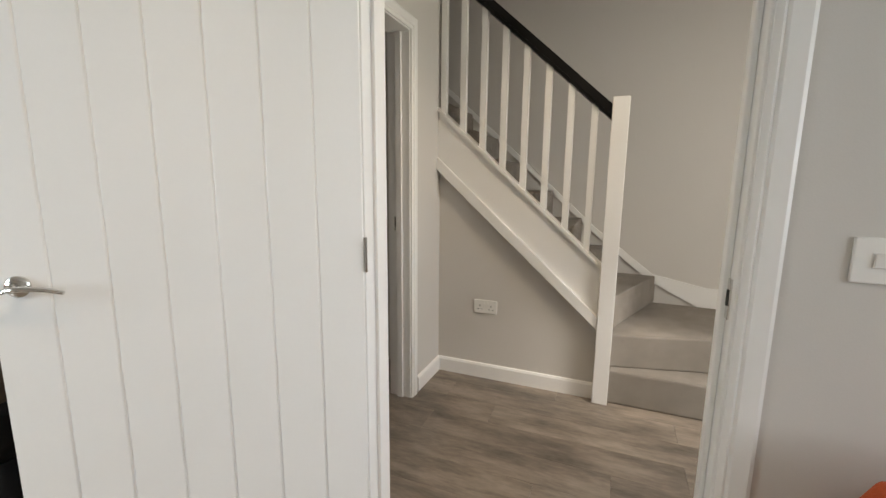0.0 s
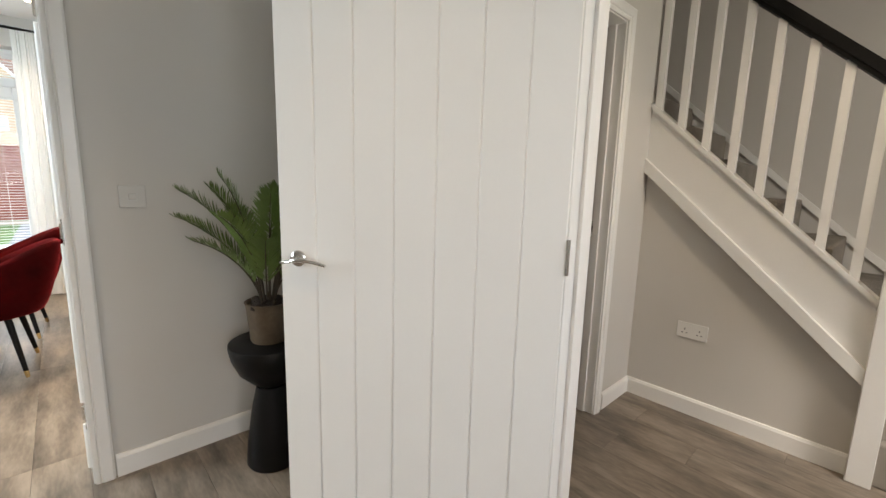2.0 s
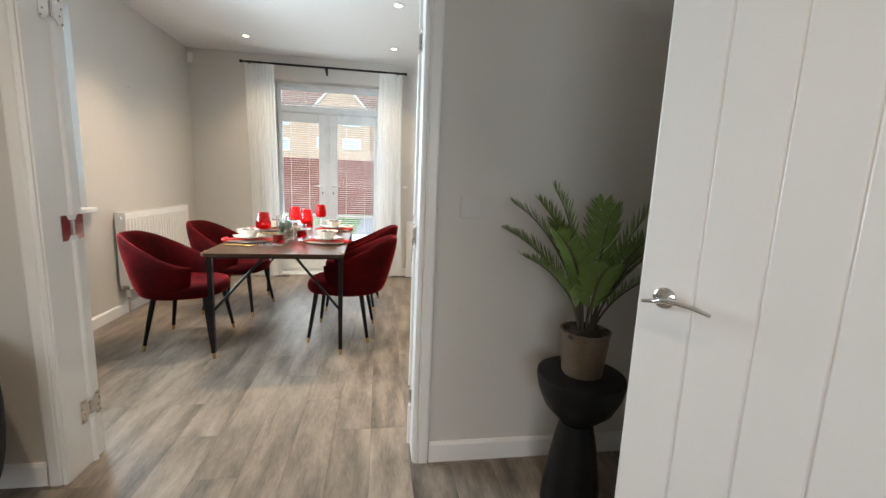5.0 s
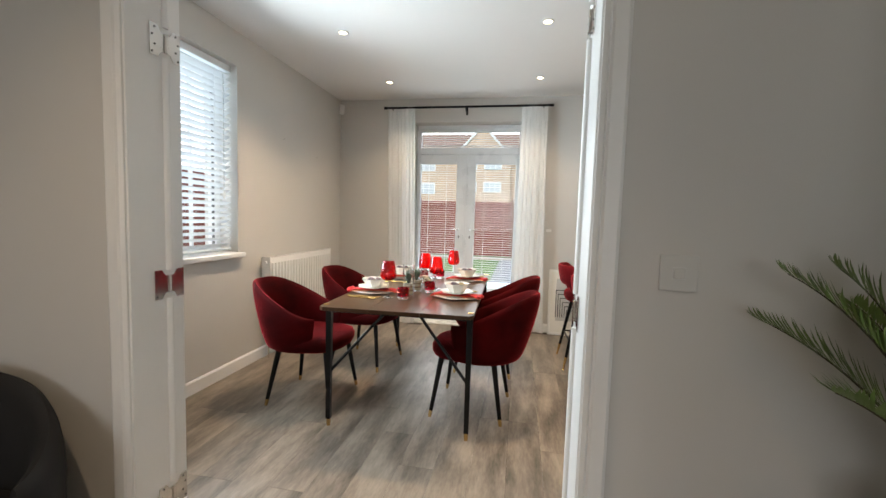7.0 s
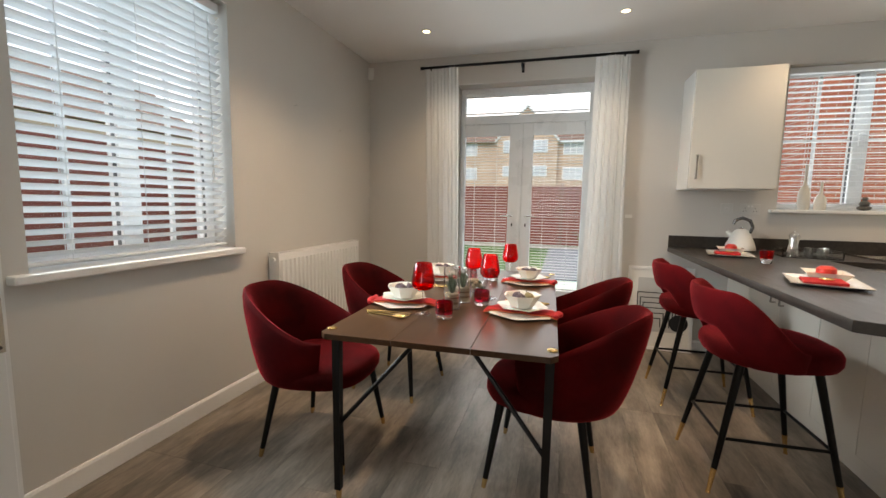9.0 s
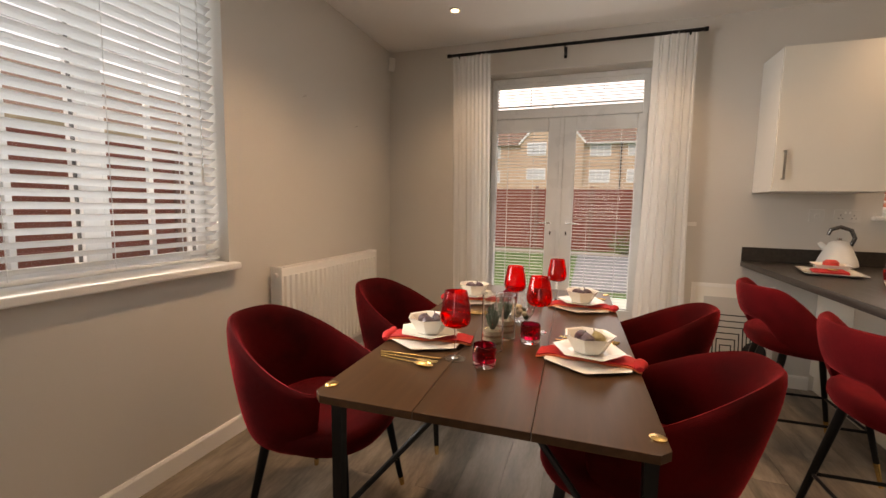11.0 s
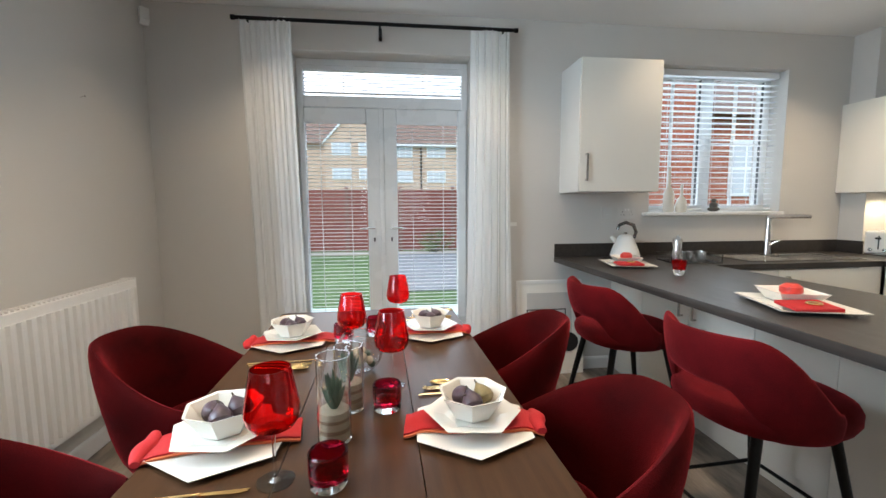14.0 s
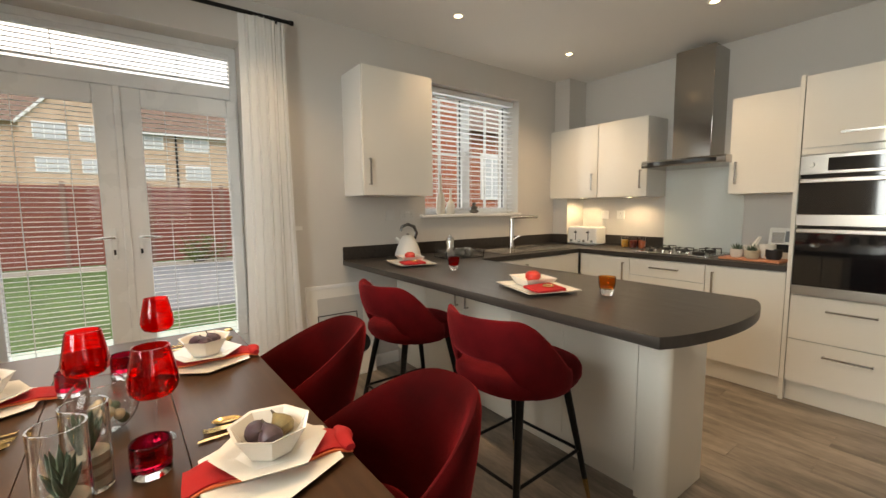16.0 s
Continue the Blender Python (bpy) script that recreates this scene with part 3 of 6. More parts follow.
# ---- staircase ----
def staircase():
    root = thing("staircase", pose(0, 0, 0), "carpeted winder staircase with white balustrade and black handrail", "staircase", kind="structure")
    rise, going, xr, yb = 0.2, 0.222, -0.42, 2.92

    def tread(poly, z0, z1):
        return part("step", prism(B(), poly, z0, z1, 0.012), CARPET, root, "grey carpeted step")
    tread([(-2.055, 2.03), (xr, 2.03), (xr, yb), (-2.06, yb)], 0.0, 0.2)
    tread([(-2.065, 2.075), (xr, 2.50), (xr, yb), (-2.10, yb)], 0.2, 0.4)
    tread([(-2.085, 2.09), (-1.775, yb), (-2.11, yb), (-2.11, 2.09)], 0.4, 0.6)
    for i in range(10):
        x = -2.10 - going * i
        tread([(x + 0.012, 2.10), (x + 0.012, yb), (max(x - going, -4.22), yb), (max(x - going, -4.22), 2.10)], 0.4 + rise * i, 0.8 + rise * i)
    part("newel_post", box(B(), -2.140, 1.995, 0, -2.056, 2.080, 1.70, 0.004), GLOSS, root, "square white newel post")

    def slope(x, z0, k=0.905):
        return z0 + (-2.14 - x) * k
    xe = -3.13

    def band(nm, y0, y1, zb, zt, mat, label="", x0=-2.14, x1=xe):
        pl = [(x0, slope(x0, zb)), (x0, slope(x0, zt)), (x1, slope(x1, zt)), (x1, slope(x1, zb))]
        bm = rings(B(), [[(x, y, z) for x, z in pl] for y in (y0, y1)])
        return part(nm, bm, mat, root, label)
    band("string", 2.030, 2.098, 0.50, 0.795, GLOSS, "white painted stair string")
    band("base_rail", 2.012, 2.100, 0.785, 0.812, GLOSS)
    band("string_moulding", 2.004, 2.034, 0.438, 0.512, GLOSS, "white moulding under the string")
    band("handrail", 2.014, 2.074, 1.590, 1.668, BLACKWOOD, "dark stained handrail", x0=-2.13)
    band("rail_groove", 2.009, 2.079, 1.612, 1.640, BLACKWOOD, x0=-2.13)
    wl = rings(B(), [[(-2.14, y, 0), (-2.14, y, 0.47), (xe, y, slope(xe, 0.47)), (xe, y, 0)] for y in (2.06, 2.10)])
    part("understair_panel", wl, PAINT, root, "painted wall under the stairs")
    for i in range(8):
        x = -2.225 - 0.1245 * i
        bm = rings(B(), [[(x - 0.017, 2.027, slope(x, zz)), (x + 0.017, 2.027, slope(x, zz)), (x + 0.017, 2.061, slope(x, zz)), (x - 0.017, 2.061, slope(x, zz))] for zz in (0.80, 1.60)])
        part("baluster", bm, GLOSS, root, "square white baluster")
    pl = [(-0.45, 0.54), (-1.45, 0.54), (-1.80, 0.61), (-2.2, 0.92), (-4.2, 2.73), (-4.2, 2.68), (-2.2, 0.87), (-1.82, 0.56), (-1.5, 0.40), (-0.45, 0.40)]
    part("wall_string", rings(B(), [[(x, y, z) for x, z in pl] for y in (2.900, 2.922)]), GLOSS, root, "white painted wall string")
    return root


staircase()


# ---- garden doors, windows, blinds, curtains ----
def frame_bars(root, y0, z0, y1, z1, x, w, d, name="frame_bar"):
    """Four bars round a rectangle in the plane across x."""
    for a in ((y0, z0, y1, z0 + w), (y0, z1 - w, y1, z1), (y0, z0 + w, y0 + w, z1 - w), (y1 - w, z0 + w, y1, z1 - w)):
        part(name, box(B(), x - d / 2, a[0], a[1], x + d / 2, a[2], a[3], 0.004), UPVC, root)


def pane(root, x, y0, z0, y1, z1):
    ob = part("pane", box(B(), x - 0.003, y0, z0, x + 0.003, y1, z1), PANE, root, "clear window pane")
    ob.visible_shadow = False
    return ob


def garden_doors():
    root = thing("garden_doors", pose(0, 0, 0), "white plastic double garden doors with a fanlight above", "glazed doors", kind="structure")
    x = -8.135
    frame_bars(root, DOOR[0], 0.0, DOOR[1], 2.39, x, 0.045, 0.075)
    part("transom", box(B(), x - 0.037, DOOR[0] + 0.045, 2.045, x + 0.037, DOOR[1] - 0.045, 2.13, 0.005), UPVC, root)
    pane(root, x, DOOR[0] + 0.045, 2.13, DOOR[1] - 0.045, 2.345)
    part("fanlight_bead", box(B(), x + 0.005, DOOR[0] + 0.045, 2.305, x + 0.036, DOOR[1] - 0.045, 2.345, 0.004), UPVC, root)
    for s, y0, y1 in ((1, -1.86, -1.275), (-1, -1.243, -0.61)):
        lf = part("door_leaf", box(B(), x - 0.02, y0, 0.05, x + 0.052, y1, 0.42, 0.005), UPVC, root, "white glazed door leaf")
        gl, gr = (y0 + 0.038, y1 - 0.098) if s == 1 else (y0 + 0.098, y1 - 0.066)
        for a in ((y0, 0.42, gl, 2.04), (gr, 0.42, y1, 2.04), (gl, 1.935, gr, 2.04)):
            part("rail", box(B(), x - 0.02, a[0], a[1], x + 0.052, a[2], a[3], 0.006), UPVC, lf)
        pane(lf, x + 0.012, gl, 0.42, gr, 1.935)
        yh = y1 - 0.05 if s == 1 else y0 + 0.05
        part("handle_plate", box(B(), x + 0.052, yh - 0.014, 1.01, x + 0.060, yh + 0.014, 1.20, 0.004), UPVC, lf, "slim white handle plate")
        part("lever", tube(B(), [(x + 0.06, yh, 1.145), (x + 0.095, yh, 1.145), (x + 0.10, yh - s * 0.02, 1.145), (x + 0.10, yh - s * 0.105, 1.14)], [0.008, 0.008, 0.0085, 0.007]), CHROME, lf, "steel lever handle")
        part("keyhole", box(B(), x + 0.060, yh - 0.006, 1.04, x + 0.0615, yh + 0.006, 1.07), DARKSLOT, lf)
    part("meeting_bead", box(B(), x + 0.030, -1.277, 0.05, x + 0.066, -1.241, 2.04, 0.006), UPVC, root)
    part("threshold", box(B(), XW - 0.30, DOOR[0], -0.004, XW, DOOR[1], 0.012, 0.003), UPVC, root, "white door threshold")
    return root


garden_doors()


def slat_mesh(length, depth, tilt, name):
    """A curved blind slat along x, its room side at +y."""
    bm = B()
    prof = [(-depth / 2, 0.0), (0.0, 0.0022), (depth / 2, 0.0), (depth / 2, -0.0022), (0.0, 0.0), (-depth / 2, -0.0022)]
    c, s = math.cos(tilt), math.sin(tilt)
    rings(bm, [[(x, y * c - z * s, y * s + z * c) for y, z in prof] for x in (-length / 2, length / 2)])
    return finish(name, bm, BLIND)


def blind(name, at, length, z0, z1, pitch, depth, tilt, label, cords=2, head=0.05):
    """A venetian blind along local x, hanging from z1 to z0; local +y looks into the room."""
    root = thing(name, at, label, "blind")
    me = slat_mesh(length, depth, tilt, "slat")
    part("headrail", box(B(), -length / 2, -depth / 2, z1 - head, length / 2, depth / 2, z1, 0.004), BLIND, root)
    part("bottom_rail", box(B(), -length / 2, -depth / 2, z0, length / 2, depth / 2, z0 + 0.014, 0.004), BLIND, root)
    n = int((z1 - head - z0 - 0.02) / pitch)
    for i in range(n):
        part("slat", me, None, root, at=pose(0, 0, z0 + 0.02 + pitch * (i + 0.5), 0, 0, 0))
    for i in range(cords):
        x = -length / 2 + length * (i + 0.5) / cords
        for dy in (-depth * 0.46, depth * 0.46):
            part("ladder_cord", tube(B(), [(x, dy, z0), (x, dy, z1 - head)], 0.0016, 5), BLIND, root)
    return root


blind("garden_door_blind", pose(-8.068, -1.60, 0, 0, 0, -90), 0.44, 0.43, 1.94, 0.027, 0.0145, radians(5), "fine white venetian blind on the garden door glass, slats open", head=0.02)
blind("garden_door_blind", pose(-8.068, -0.91, 0, 0, 0, -90), 0.47, 0.43, 1.94, 0.027, 0.0145, radians(5), "fine white venetian blind on the garden door glass, slats open", head=0.02)
blind("fanlight_blind", pose(-8.075, -1.235, 0, 0, 0, -90), 1.17, 2.135, 2.31, 0.026, 0.0145, radians(5), "fine white venetian blind on the fanlight, slats open", head=0.012)


def window(name, at, w, z0, z1, label, lights, bars):
    """A white window along local x; local +y looks into the room."""
    root = thing(name, at, label, "window", kind="structure")
    f, d = 0.055, 0.07

    def bar(nm, x0, a, x1, b, y0=-d / 2, y1=d / 2):
        part(nm, box(B(), x0, y0, a, x1, y1, b, 0.005), UPVC, root)
    bar("window_frame", -w / 2, z0, w / 2, z0 + f), bar("window_frame", -w / 2, z1 - f, w / 2, z1)
    bar("window_frame", -w / 2, z0 + f, -w / 2 + f, z1 - f), bar("window_frame", w / 2 - f, z0 + f, w / 2, z1 - f)
    edges = [-w / 2 + f] + [x for x in lights] + [w / 2 - f]
    for x in lights:
        bar("mullion", x - 0.05, z0 + f, x + 0.05, z1 - f, -d / 2, d / 2 + 0.012)
        part("window_catch", box(B(), x - 0.02, d / 2 + 0.012, 0.5 * (z0 + z1) - 0.05, x + 0.02, d / 2 + 0.030, 0.5 * (z0 + z1) + 0.05, 0.006), UPVC, root)
    for a, b in zip(edges, edges[1:]):
        a, b = a + (0.05 if a in lights else 0), b - (0.05 if b in lights else 0)
        ob = part("pane", box(B(), a, -0.003, z0 + f, b, 0.003, z1 - f), PANE, root, "clear window pane")
        ob.visible_shadow = False
        part("gasket", box(B(), a, 0.004, z0 + f, a + 0.003, 0.026, z1 - f), GASKET, root)
        part("gasket", box(B(), b - 0.003, 0.004, z0 + f, b, 0.026, z1 - f), GASKET, root)
        m = 0.5 * (a + b)
        part("glazing_bar", box(B(), m - 0.011, -0.012, z0 + f, m + 0.011, 0.012, z1 - f, 0.003), UPVC, root)
        for k in range(1, bars + 1):
            z = z0 + (z1 - z0) * k / (bars + 1)
            part("glazing_bar", box(B(), a, -0.011, z - 0.011, b, 0.011, z + 0.011, 0.003), UPVC, root)
    return root


window("window_1", pose(-5.515, -2.99, 0, 0, 0, 0), 1.05, 0.955, 2.40, "white side window with glazing bars beside the table", (0.0,), 2)
window("window_2", pose(-8.12, 1.41, 0, 0, 0, -90), 1.16, 1.25, 2.385, "white kitchen window over the sink", (0.0,), 1)
# The front window is assumed; it fills the opening made for the lamp.
window("window_3", pose(1.10, -1.1, 0, 0, 0, 90), 2.0, 0.9, 2.2, "assumed white front window of the living room, out of view", (-0.33, 0.33), 1)
solid("window_sill_1", box(B(), -6.075, -2.955, 0.920, -4.92, -2.750, 0.957, 0.008), GLOSS, "white painted window sill under the side window", "sill", "structure")
solid("window_sill_2", box(B(), -8.09, 0.775, 1.225, -7.885, 2.00, 1.252, 0.008), GLOSS, "white painted kitchen window sill", "sill", "structure")
blind("side_window_blind", pose(-5.515, -2.872, 0, 0, 0, 0), 1.02, 0.975, 2.395, 0.046, 0.05, radians(30), "white slatted venetian blind, slats half open", 3)
blind("kitchen_window_blind", pose(-8.02, 1.41, 0, 0, 0, -90), 1.13, 1.27, 2.38, 0.044, 0.05, radians(2), "white slatted venetian blind in the kitchen window", 3)
wand = thing("blind_wand", pose(-5.93, -2.835, 0), "thin clear wand hanging beside the blind", "blind wand")
part("rod", tube(B(), [(0, 0, 1.42), (0, 0, 2.3)], 0.0035, 6), CLEAR, wand)
part("grip", tube(B(), [(0, 0, 1.37), (0, 0, 1.43)], 0.006, 8), PLASTICW, wand)


def curtain(y0, y1, flare, seed, lean=0.0):
    rnd = random.Random(seed)
    root = thing("curtain", pose(-7.80, 0.5 * (y0 + y1), 0), "sheer white voile curtain with soft folds, hanging to the floor", "curtain", "garden door curtains")
    w, n, loops = y1 - y0, 130, []
    ph = [rnd.uniform(0, 6) for _ in range(3)]
    for k in range(15):
        u = k / 14
        z = 2.545 - u * 2.525
        row, back = [], []
        for i in range(n + 1):
            s = i / n
            pleat = math.sin(2 * math.pi * 9.0 * s + ph[0] + 0.5 * u) + 0.6 * math.sin(2 * math.pi * 14.3 * s + ph[2] + 0.9 * u) * (1 - 0.5 * u)
            off = (0.0042 - 0.0014 * u) * pleat + 0.016 * u * math.sin(2 * math.pi * 2.3 * s + ph[1] + 1.5 * u) + 0.006 * math.sin(2 * math.pi * 1.1 * s + ph[2])
            y = (s - 0.5) * w * (1 + flare * u * u) + lean * u + 0.004 * math.sin(2 * math.pi * 5 * s + ph[2] + 2 * u)
            row.append((off, y, z)), back.append((off - 0.0012, y, z))
        loops.append(row + back[::-1])
    part("panel", rings(B(), loops), SHEER, root)
    return root


curtain(-2.155, -1.835, 0.0, 3, 0.055)
curtain(-0.625, -0.345, 0.34, 5)
rod = thing("curtain_rod", pose(0, 0, 0), "matt black curtain rod above the garden doors", "curtain rod")
part("pole", tube(B(), [(-7.80, -2.19, 2.528), (-7.80, -0.305, 2.528)], 0.0125, 12), LEGBLACK, rod)
for y in (-2.19, -0.305):
    part("finial", tube(B(), [(-7.80, y - 0.012, 2.528), (-7.80, y + 0.012, 2.528)], 0.016, 12), LEGBLACK, rod)
for y in (-2.10, -1.25, -0.40):
    bk = box(B(), -7.93, y - 0.012, 2.465, -7.922, y + 0.012, 2.55, 0.002)
    part("bracket", tube(bk, [(-7.925, y, 2.49), (-7.83, y, 2.49), (-7.80, y, 2.513)], 0.007, 8), LEGBLACK, rod)


# ---- floor planks ----
PLW, GAP = 0.182, 0.0006
PLANKS = {}


def plank_piece(length):
    key = round(length, 3)
    if key not in PLANKS:
        PLANKS[key] = finish("plank", box(B(), GAP, GAP, -0.006, key - GAP, PLW - GAP, 0.0, 0.0), FLOOR)
    return PLANKS[key]


def lay_planks():
    rnd = random.Random(11)
    y = YS
    while y < 2.9:
        x = XW - 0.2 - rnd.choice((0.0, 0.305, 0.61, 0.915))
        while x < 1.0:
            if not (y > 0.7 and x > -0.3) and x > -8.9:
                part("plank", plank_piece(1.22), None, floor, at=pose(x, y, 0))
            x += 1.22
        y += PLW


# ---- dining table and chairs ----
def dining_table():
    root = thing("dining_table", pose(-6.18, -1.296, 0, 0, 0, 1.6), "dark walnut-stained dining table with slim black legs", "table")
    L, W, T, z = 1.79, 0.892, 0.022, 0.75
    c = 0.026
    edges = [-W / 2, -0.148, 0.148, W / 2]
    for i in range(3):
        a, b = edges[i] + (0.0008 if i else 0), edges[i + 1] - (0.0008 if i < 2 else 0)
        x = L / 2
        if i == 0:
            poly = [(-x + c, a), (x - c, a), (x, a + c), (x, b), (-x, b), (-x, a + c)]
        elif i == 2:
            poly = [(-x, a), (x, a), (x, b - c), (x - c, b), (-x + c, b), (-x, b - c)]
        else:
            poly = [(-x, a), (x, a), (x, b), (-x, b)]
        part("board", prism(B(), poly, z - T, z, 0.0012), TABLEWOOD, root, "dark walnut-stained board")
    fr = B()
    for s in (-1, 1):
        box(fr, -0.80, s * 0.39 - 0.012, z - T - 0.03, 0.80, s * 0.39 + 0.012, z - T - 0.0005, 0.002)
        box(fr, s * 0.78 - 0.012, -0.378, z - T - 0.03, s * 0.78 + 0.012, 0.378, z - T - 0.0005, 0.002)
    part("under_frame", fr, LEGBLACK, root, "black steel frame under the top")
    for sx in (-1, 1):
        for sy in (-1, 1):
            x, y = sx * 0.795, sy * 0.438
            lg = part("leg", rings(B(), [[(x + dx * r, y - sy * 0.018 + dy * r, zz) for dx, dy in ((-1, -1), (1, -1), (1, 1), (-1, 1))] for zz, r in ((0.045, 0.0135), (z - T - 0.0005, 0.0165))]), LEGBLACK, root, "slim black steel leg")
            part("foot_cap", tube(B(), [(x, y - sy * 0.018, 0.0), (x, y - sy * 0.018, 0.046)], [0.011, 0.0135], 10), BRASS, lg, "brass foot cap")
            part("brace", tube(B(), [(x, y - sy * 0.018, 0.33), (x - sx * 0.10, sy * 0.10, z - T - 0.028)], 0.0095, 8), LEGBLACK, root, "black diagonal brace")
            part("bolt_cap", lathe(B(), [(0, 0), (0.019, 0), (0.019, 0.003), (0.012, 0.006), (0, 0.006)], 18, (x + sx * 0.028, y - sy * 0.012, z)), BRASS, root, "brass bolt cap")
    return root


dining_table()


def soft_shell(bm, ends, zlow, ztop, yc, a0, b0, a1, b1, zb, zt, thick, n=56):
    """A padded shell wrapped round the back of a seat that faces +y. zlow and ztop give its edges by the angle from the back."""
    loops = []
    m = 20
    for i in range(n + 1):
        th = -ends + 2 * ends * i / n
        lo, hi = zlow(th), ztop(th)
        e = min(1.0, (ends - abs(th)) / 0.16)
        tk = thick * (0.35 + 0.65 * math.sqrt(max(0.0, e)))
        row = []
        for k in range(m):
            q = 2 * math.pi * k / m
            cu, cv = math.cos(q), math.sin(q)
            su = math.copysign(abs(cu) ** 0.9, cu)
            sv = math.copysign(abs(cv) ** 0.82, cv)
            z = 0.5 * (lo + hi) + 0.5 * (hi - lo) * sv
            u = max(0.0, (z - zb) / (zt - zb))
            a, b = a0 + (a1 - a0) * u, b0 + (b1 - b0) * u
            r = tk * 0.5 * su
            row.append(((a + r) * math.sin(th), yc - (b + r) * math.cos(th), z))
        loops.append(row)
    return rings(bm, loops)


def cushion(bm, hw, y0, y1, z0, z1, n=44, power=3.0):
    """A padded seat with a rounded-square outline."""
    yc, hd = 0.5 * (y0 + y1), 0.5 * (y1 - y0)
    loops = []
    for z, s in ((0.0, 0.86), (0.10, 0.95), (0.35, 1.0), (0.65, 1.0), (0.84, 0.965), (0.95, 0.88), (1.0, 0.70), (1.02, 0.35)):
        row = []
        for k in range(n):
            q = 2 * math.pi * k / n
            c, d = math.cos(q), math.sin(q)
            f = (abs(c) ** power + abs(d) ** power) ** (-1 / power)
            row.append((hw * s * f * c, yc + hd * s * f * d, z0 + (z1 - z0) * z))
        loops.append(row)
    return rings(bm, loops)


def smoothstep(a, b, x):
    t = min(1, max(0, (x - a) / (b - a)))
    return t * t * (3 - 2 * t)


def dining_chair(at):
    root = thing("dining_chair", at, "deep red velvet barrel dining chair with black brass-tipped legs", "chair", "chairs round the table")
    part("seat", cushion(B(), 0.262, -0.275, 0.262, 0.375, 0.475, power=2.7), VELVET, root, "padded red velvet seat")
    top = lambda th: 0.814 - 0.213 * smoothstep(0.35, 2.15, abs(th))
    part("backrest", soft_shell(B(), 2.12, lambda th: 0.372, top, -0.055, 0.236, 0.250, 0.258, 0.362, 0.37, 0.80, 0.062), VELVET, root, "curved red velvet backrest with arms")
    for sx in (-1, 1):
        for fx, fy, tx, ty in ((0.235, 0.225, 0.175, 0.170), (0.225, -0.228, 0.165, -0.165)):
            a, b = Vector((sx * tx, ty, 0.385)), Vector((sx * fx, fy, 0.0))
            tip = b + (a - b) * 0.11
            lg = part("leg", tube(B(), [a, tip], [0.019, 0.0125], 12), LEGBLACK, root, "tapered black leg")
            part("ferrule", tube(B(), [tip, b + Vector((0, 0, 0.001))], [0.0128, 0.010], 12), BRASS, lg, "brass ferrule")
    return root


chair = dining_chair(pose(-5.745, -1.985, 0, 0, 0, 1))
copy_thing(chair, pose(-6.52, -1.885, 0, 0, 0, -8))
copy_thing(chair, pose(-5.845, -0.878, 0, 0, 0, 176))
copy_thing(chair, pose(-6.635, -0.840, 0, 0, 0, 175))


def bar_stool(at):
    root = thing("bar_stool", at, "rose-red velvet bar stool with a cut-out back and black legs", "bar stool", "stools at the breakfast bar")
    part("seat", cushion(B(), 0.250, -0.225, 0.285, 0.575, 0.672, power=2.5), STOOLVEL, root, "padded red velvet seat")
    top = lambda th: 0.900 - 0.232 * smoothstep(0.75, 1.95, abs(th))
    low = lambda th: 0.724 - 0.144 * smoothstep(0.42, 1.02, abs(th))
    part("backrest", soft_shell(B(), 1.95, low, top, 0.0, 0.240, 0.212, 0.264, 0.285, 0.58, 0.93, 0.042), STOOLVEL, root, "curved velvet backrest with a gap above the seat")
    feet, z_bar, ring = [], 0.245, []
    for sx, sy in ((-1, -1), (1, -1), (1, 1), (-1, 1)):
        a, b = Vector((sx * 0.145, 0.02 + sy * 0.145, 0.58)), Vector((sx * 0.215, 0.02 + sy * 0.255, 0.0))
        tip = b + (a - b) * 0.19
        lg = part("leg", tube(B(), [a, tip], [0.0175, 0.012], 12), LEGBLACK, root, "tapered black leg")
        part("ferrule", tube(B(), [tip, b + (a - b) * 0.02, b + Vector((0, 0, 0.001))], [0.0123, 0.008, 0.010], 12), BRASS, lg, "long brass ferrule")
        ring.append(b + (a - b) * (z_bar / 0.58))
    for i in range(4):
        part("footrest_bar", tube(B(), [ring[i], ring[(i + 1) % 4]], 0.0075, 8), LEGBLACK, root, "slim black footrest bar")
    return root


stool = bar_stool(pose(-6.120, 0.062, 0, 0, 0, 3))
copy_thing(stool, pose(-6.945, 0.048, 0, 0, 0, 2))


# ---- table settings ----
def octagon(r, turn=22.5, n=8):
    return [(r * math.cos(radians(360 * k / n + turn)), r * math.sin(radians(360 * k / n + turn))) for k in range(n)]


def angular_dish(bm, levels, n, turn):
    """Faceted dish: rings of (radius, height), outside up and inside down."""
    return rings(bm, [[(x, y, z) for x, y in octagon(r, turn, n)] for r, z in levels])


def fig(at, mat, label):
    root = thing("fig", at, label, "fruit", "figs in the bowls")
    part("flesh", lathe(B(), [(0.001, 0.0), (0.016, 0.003), (0.025, 0.014), (0.025, 0.026), (0.017, 0.040), (0.007, 0.051), (0.003, 0.056), (0.001, 0.056)], 18), mat, root)
    part("stalk", tube(B(), [(0, 0, 0.054), (0.003, 0.001, 0.066)], [0.003, 0.002], 6), STEM, root)
    return root


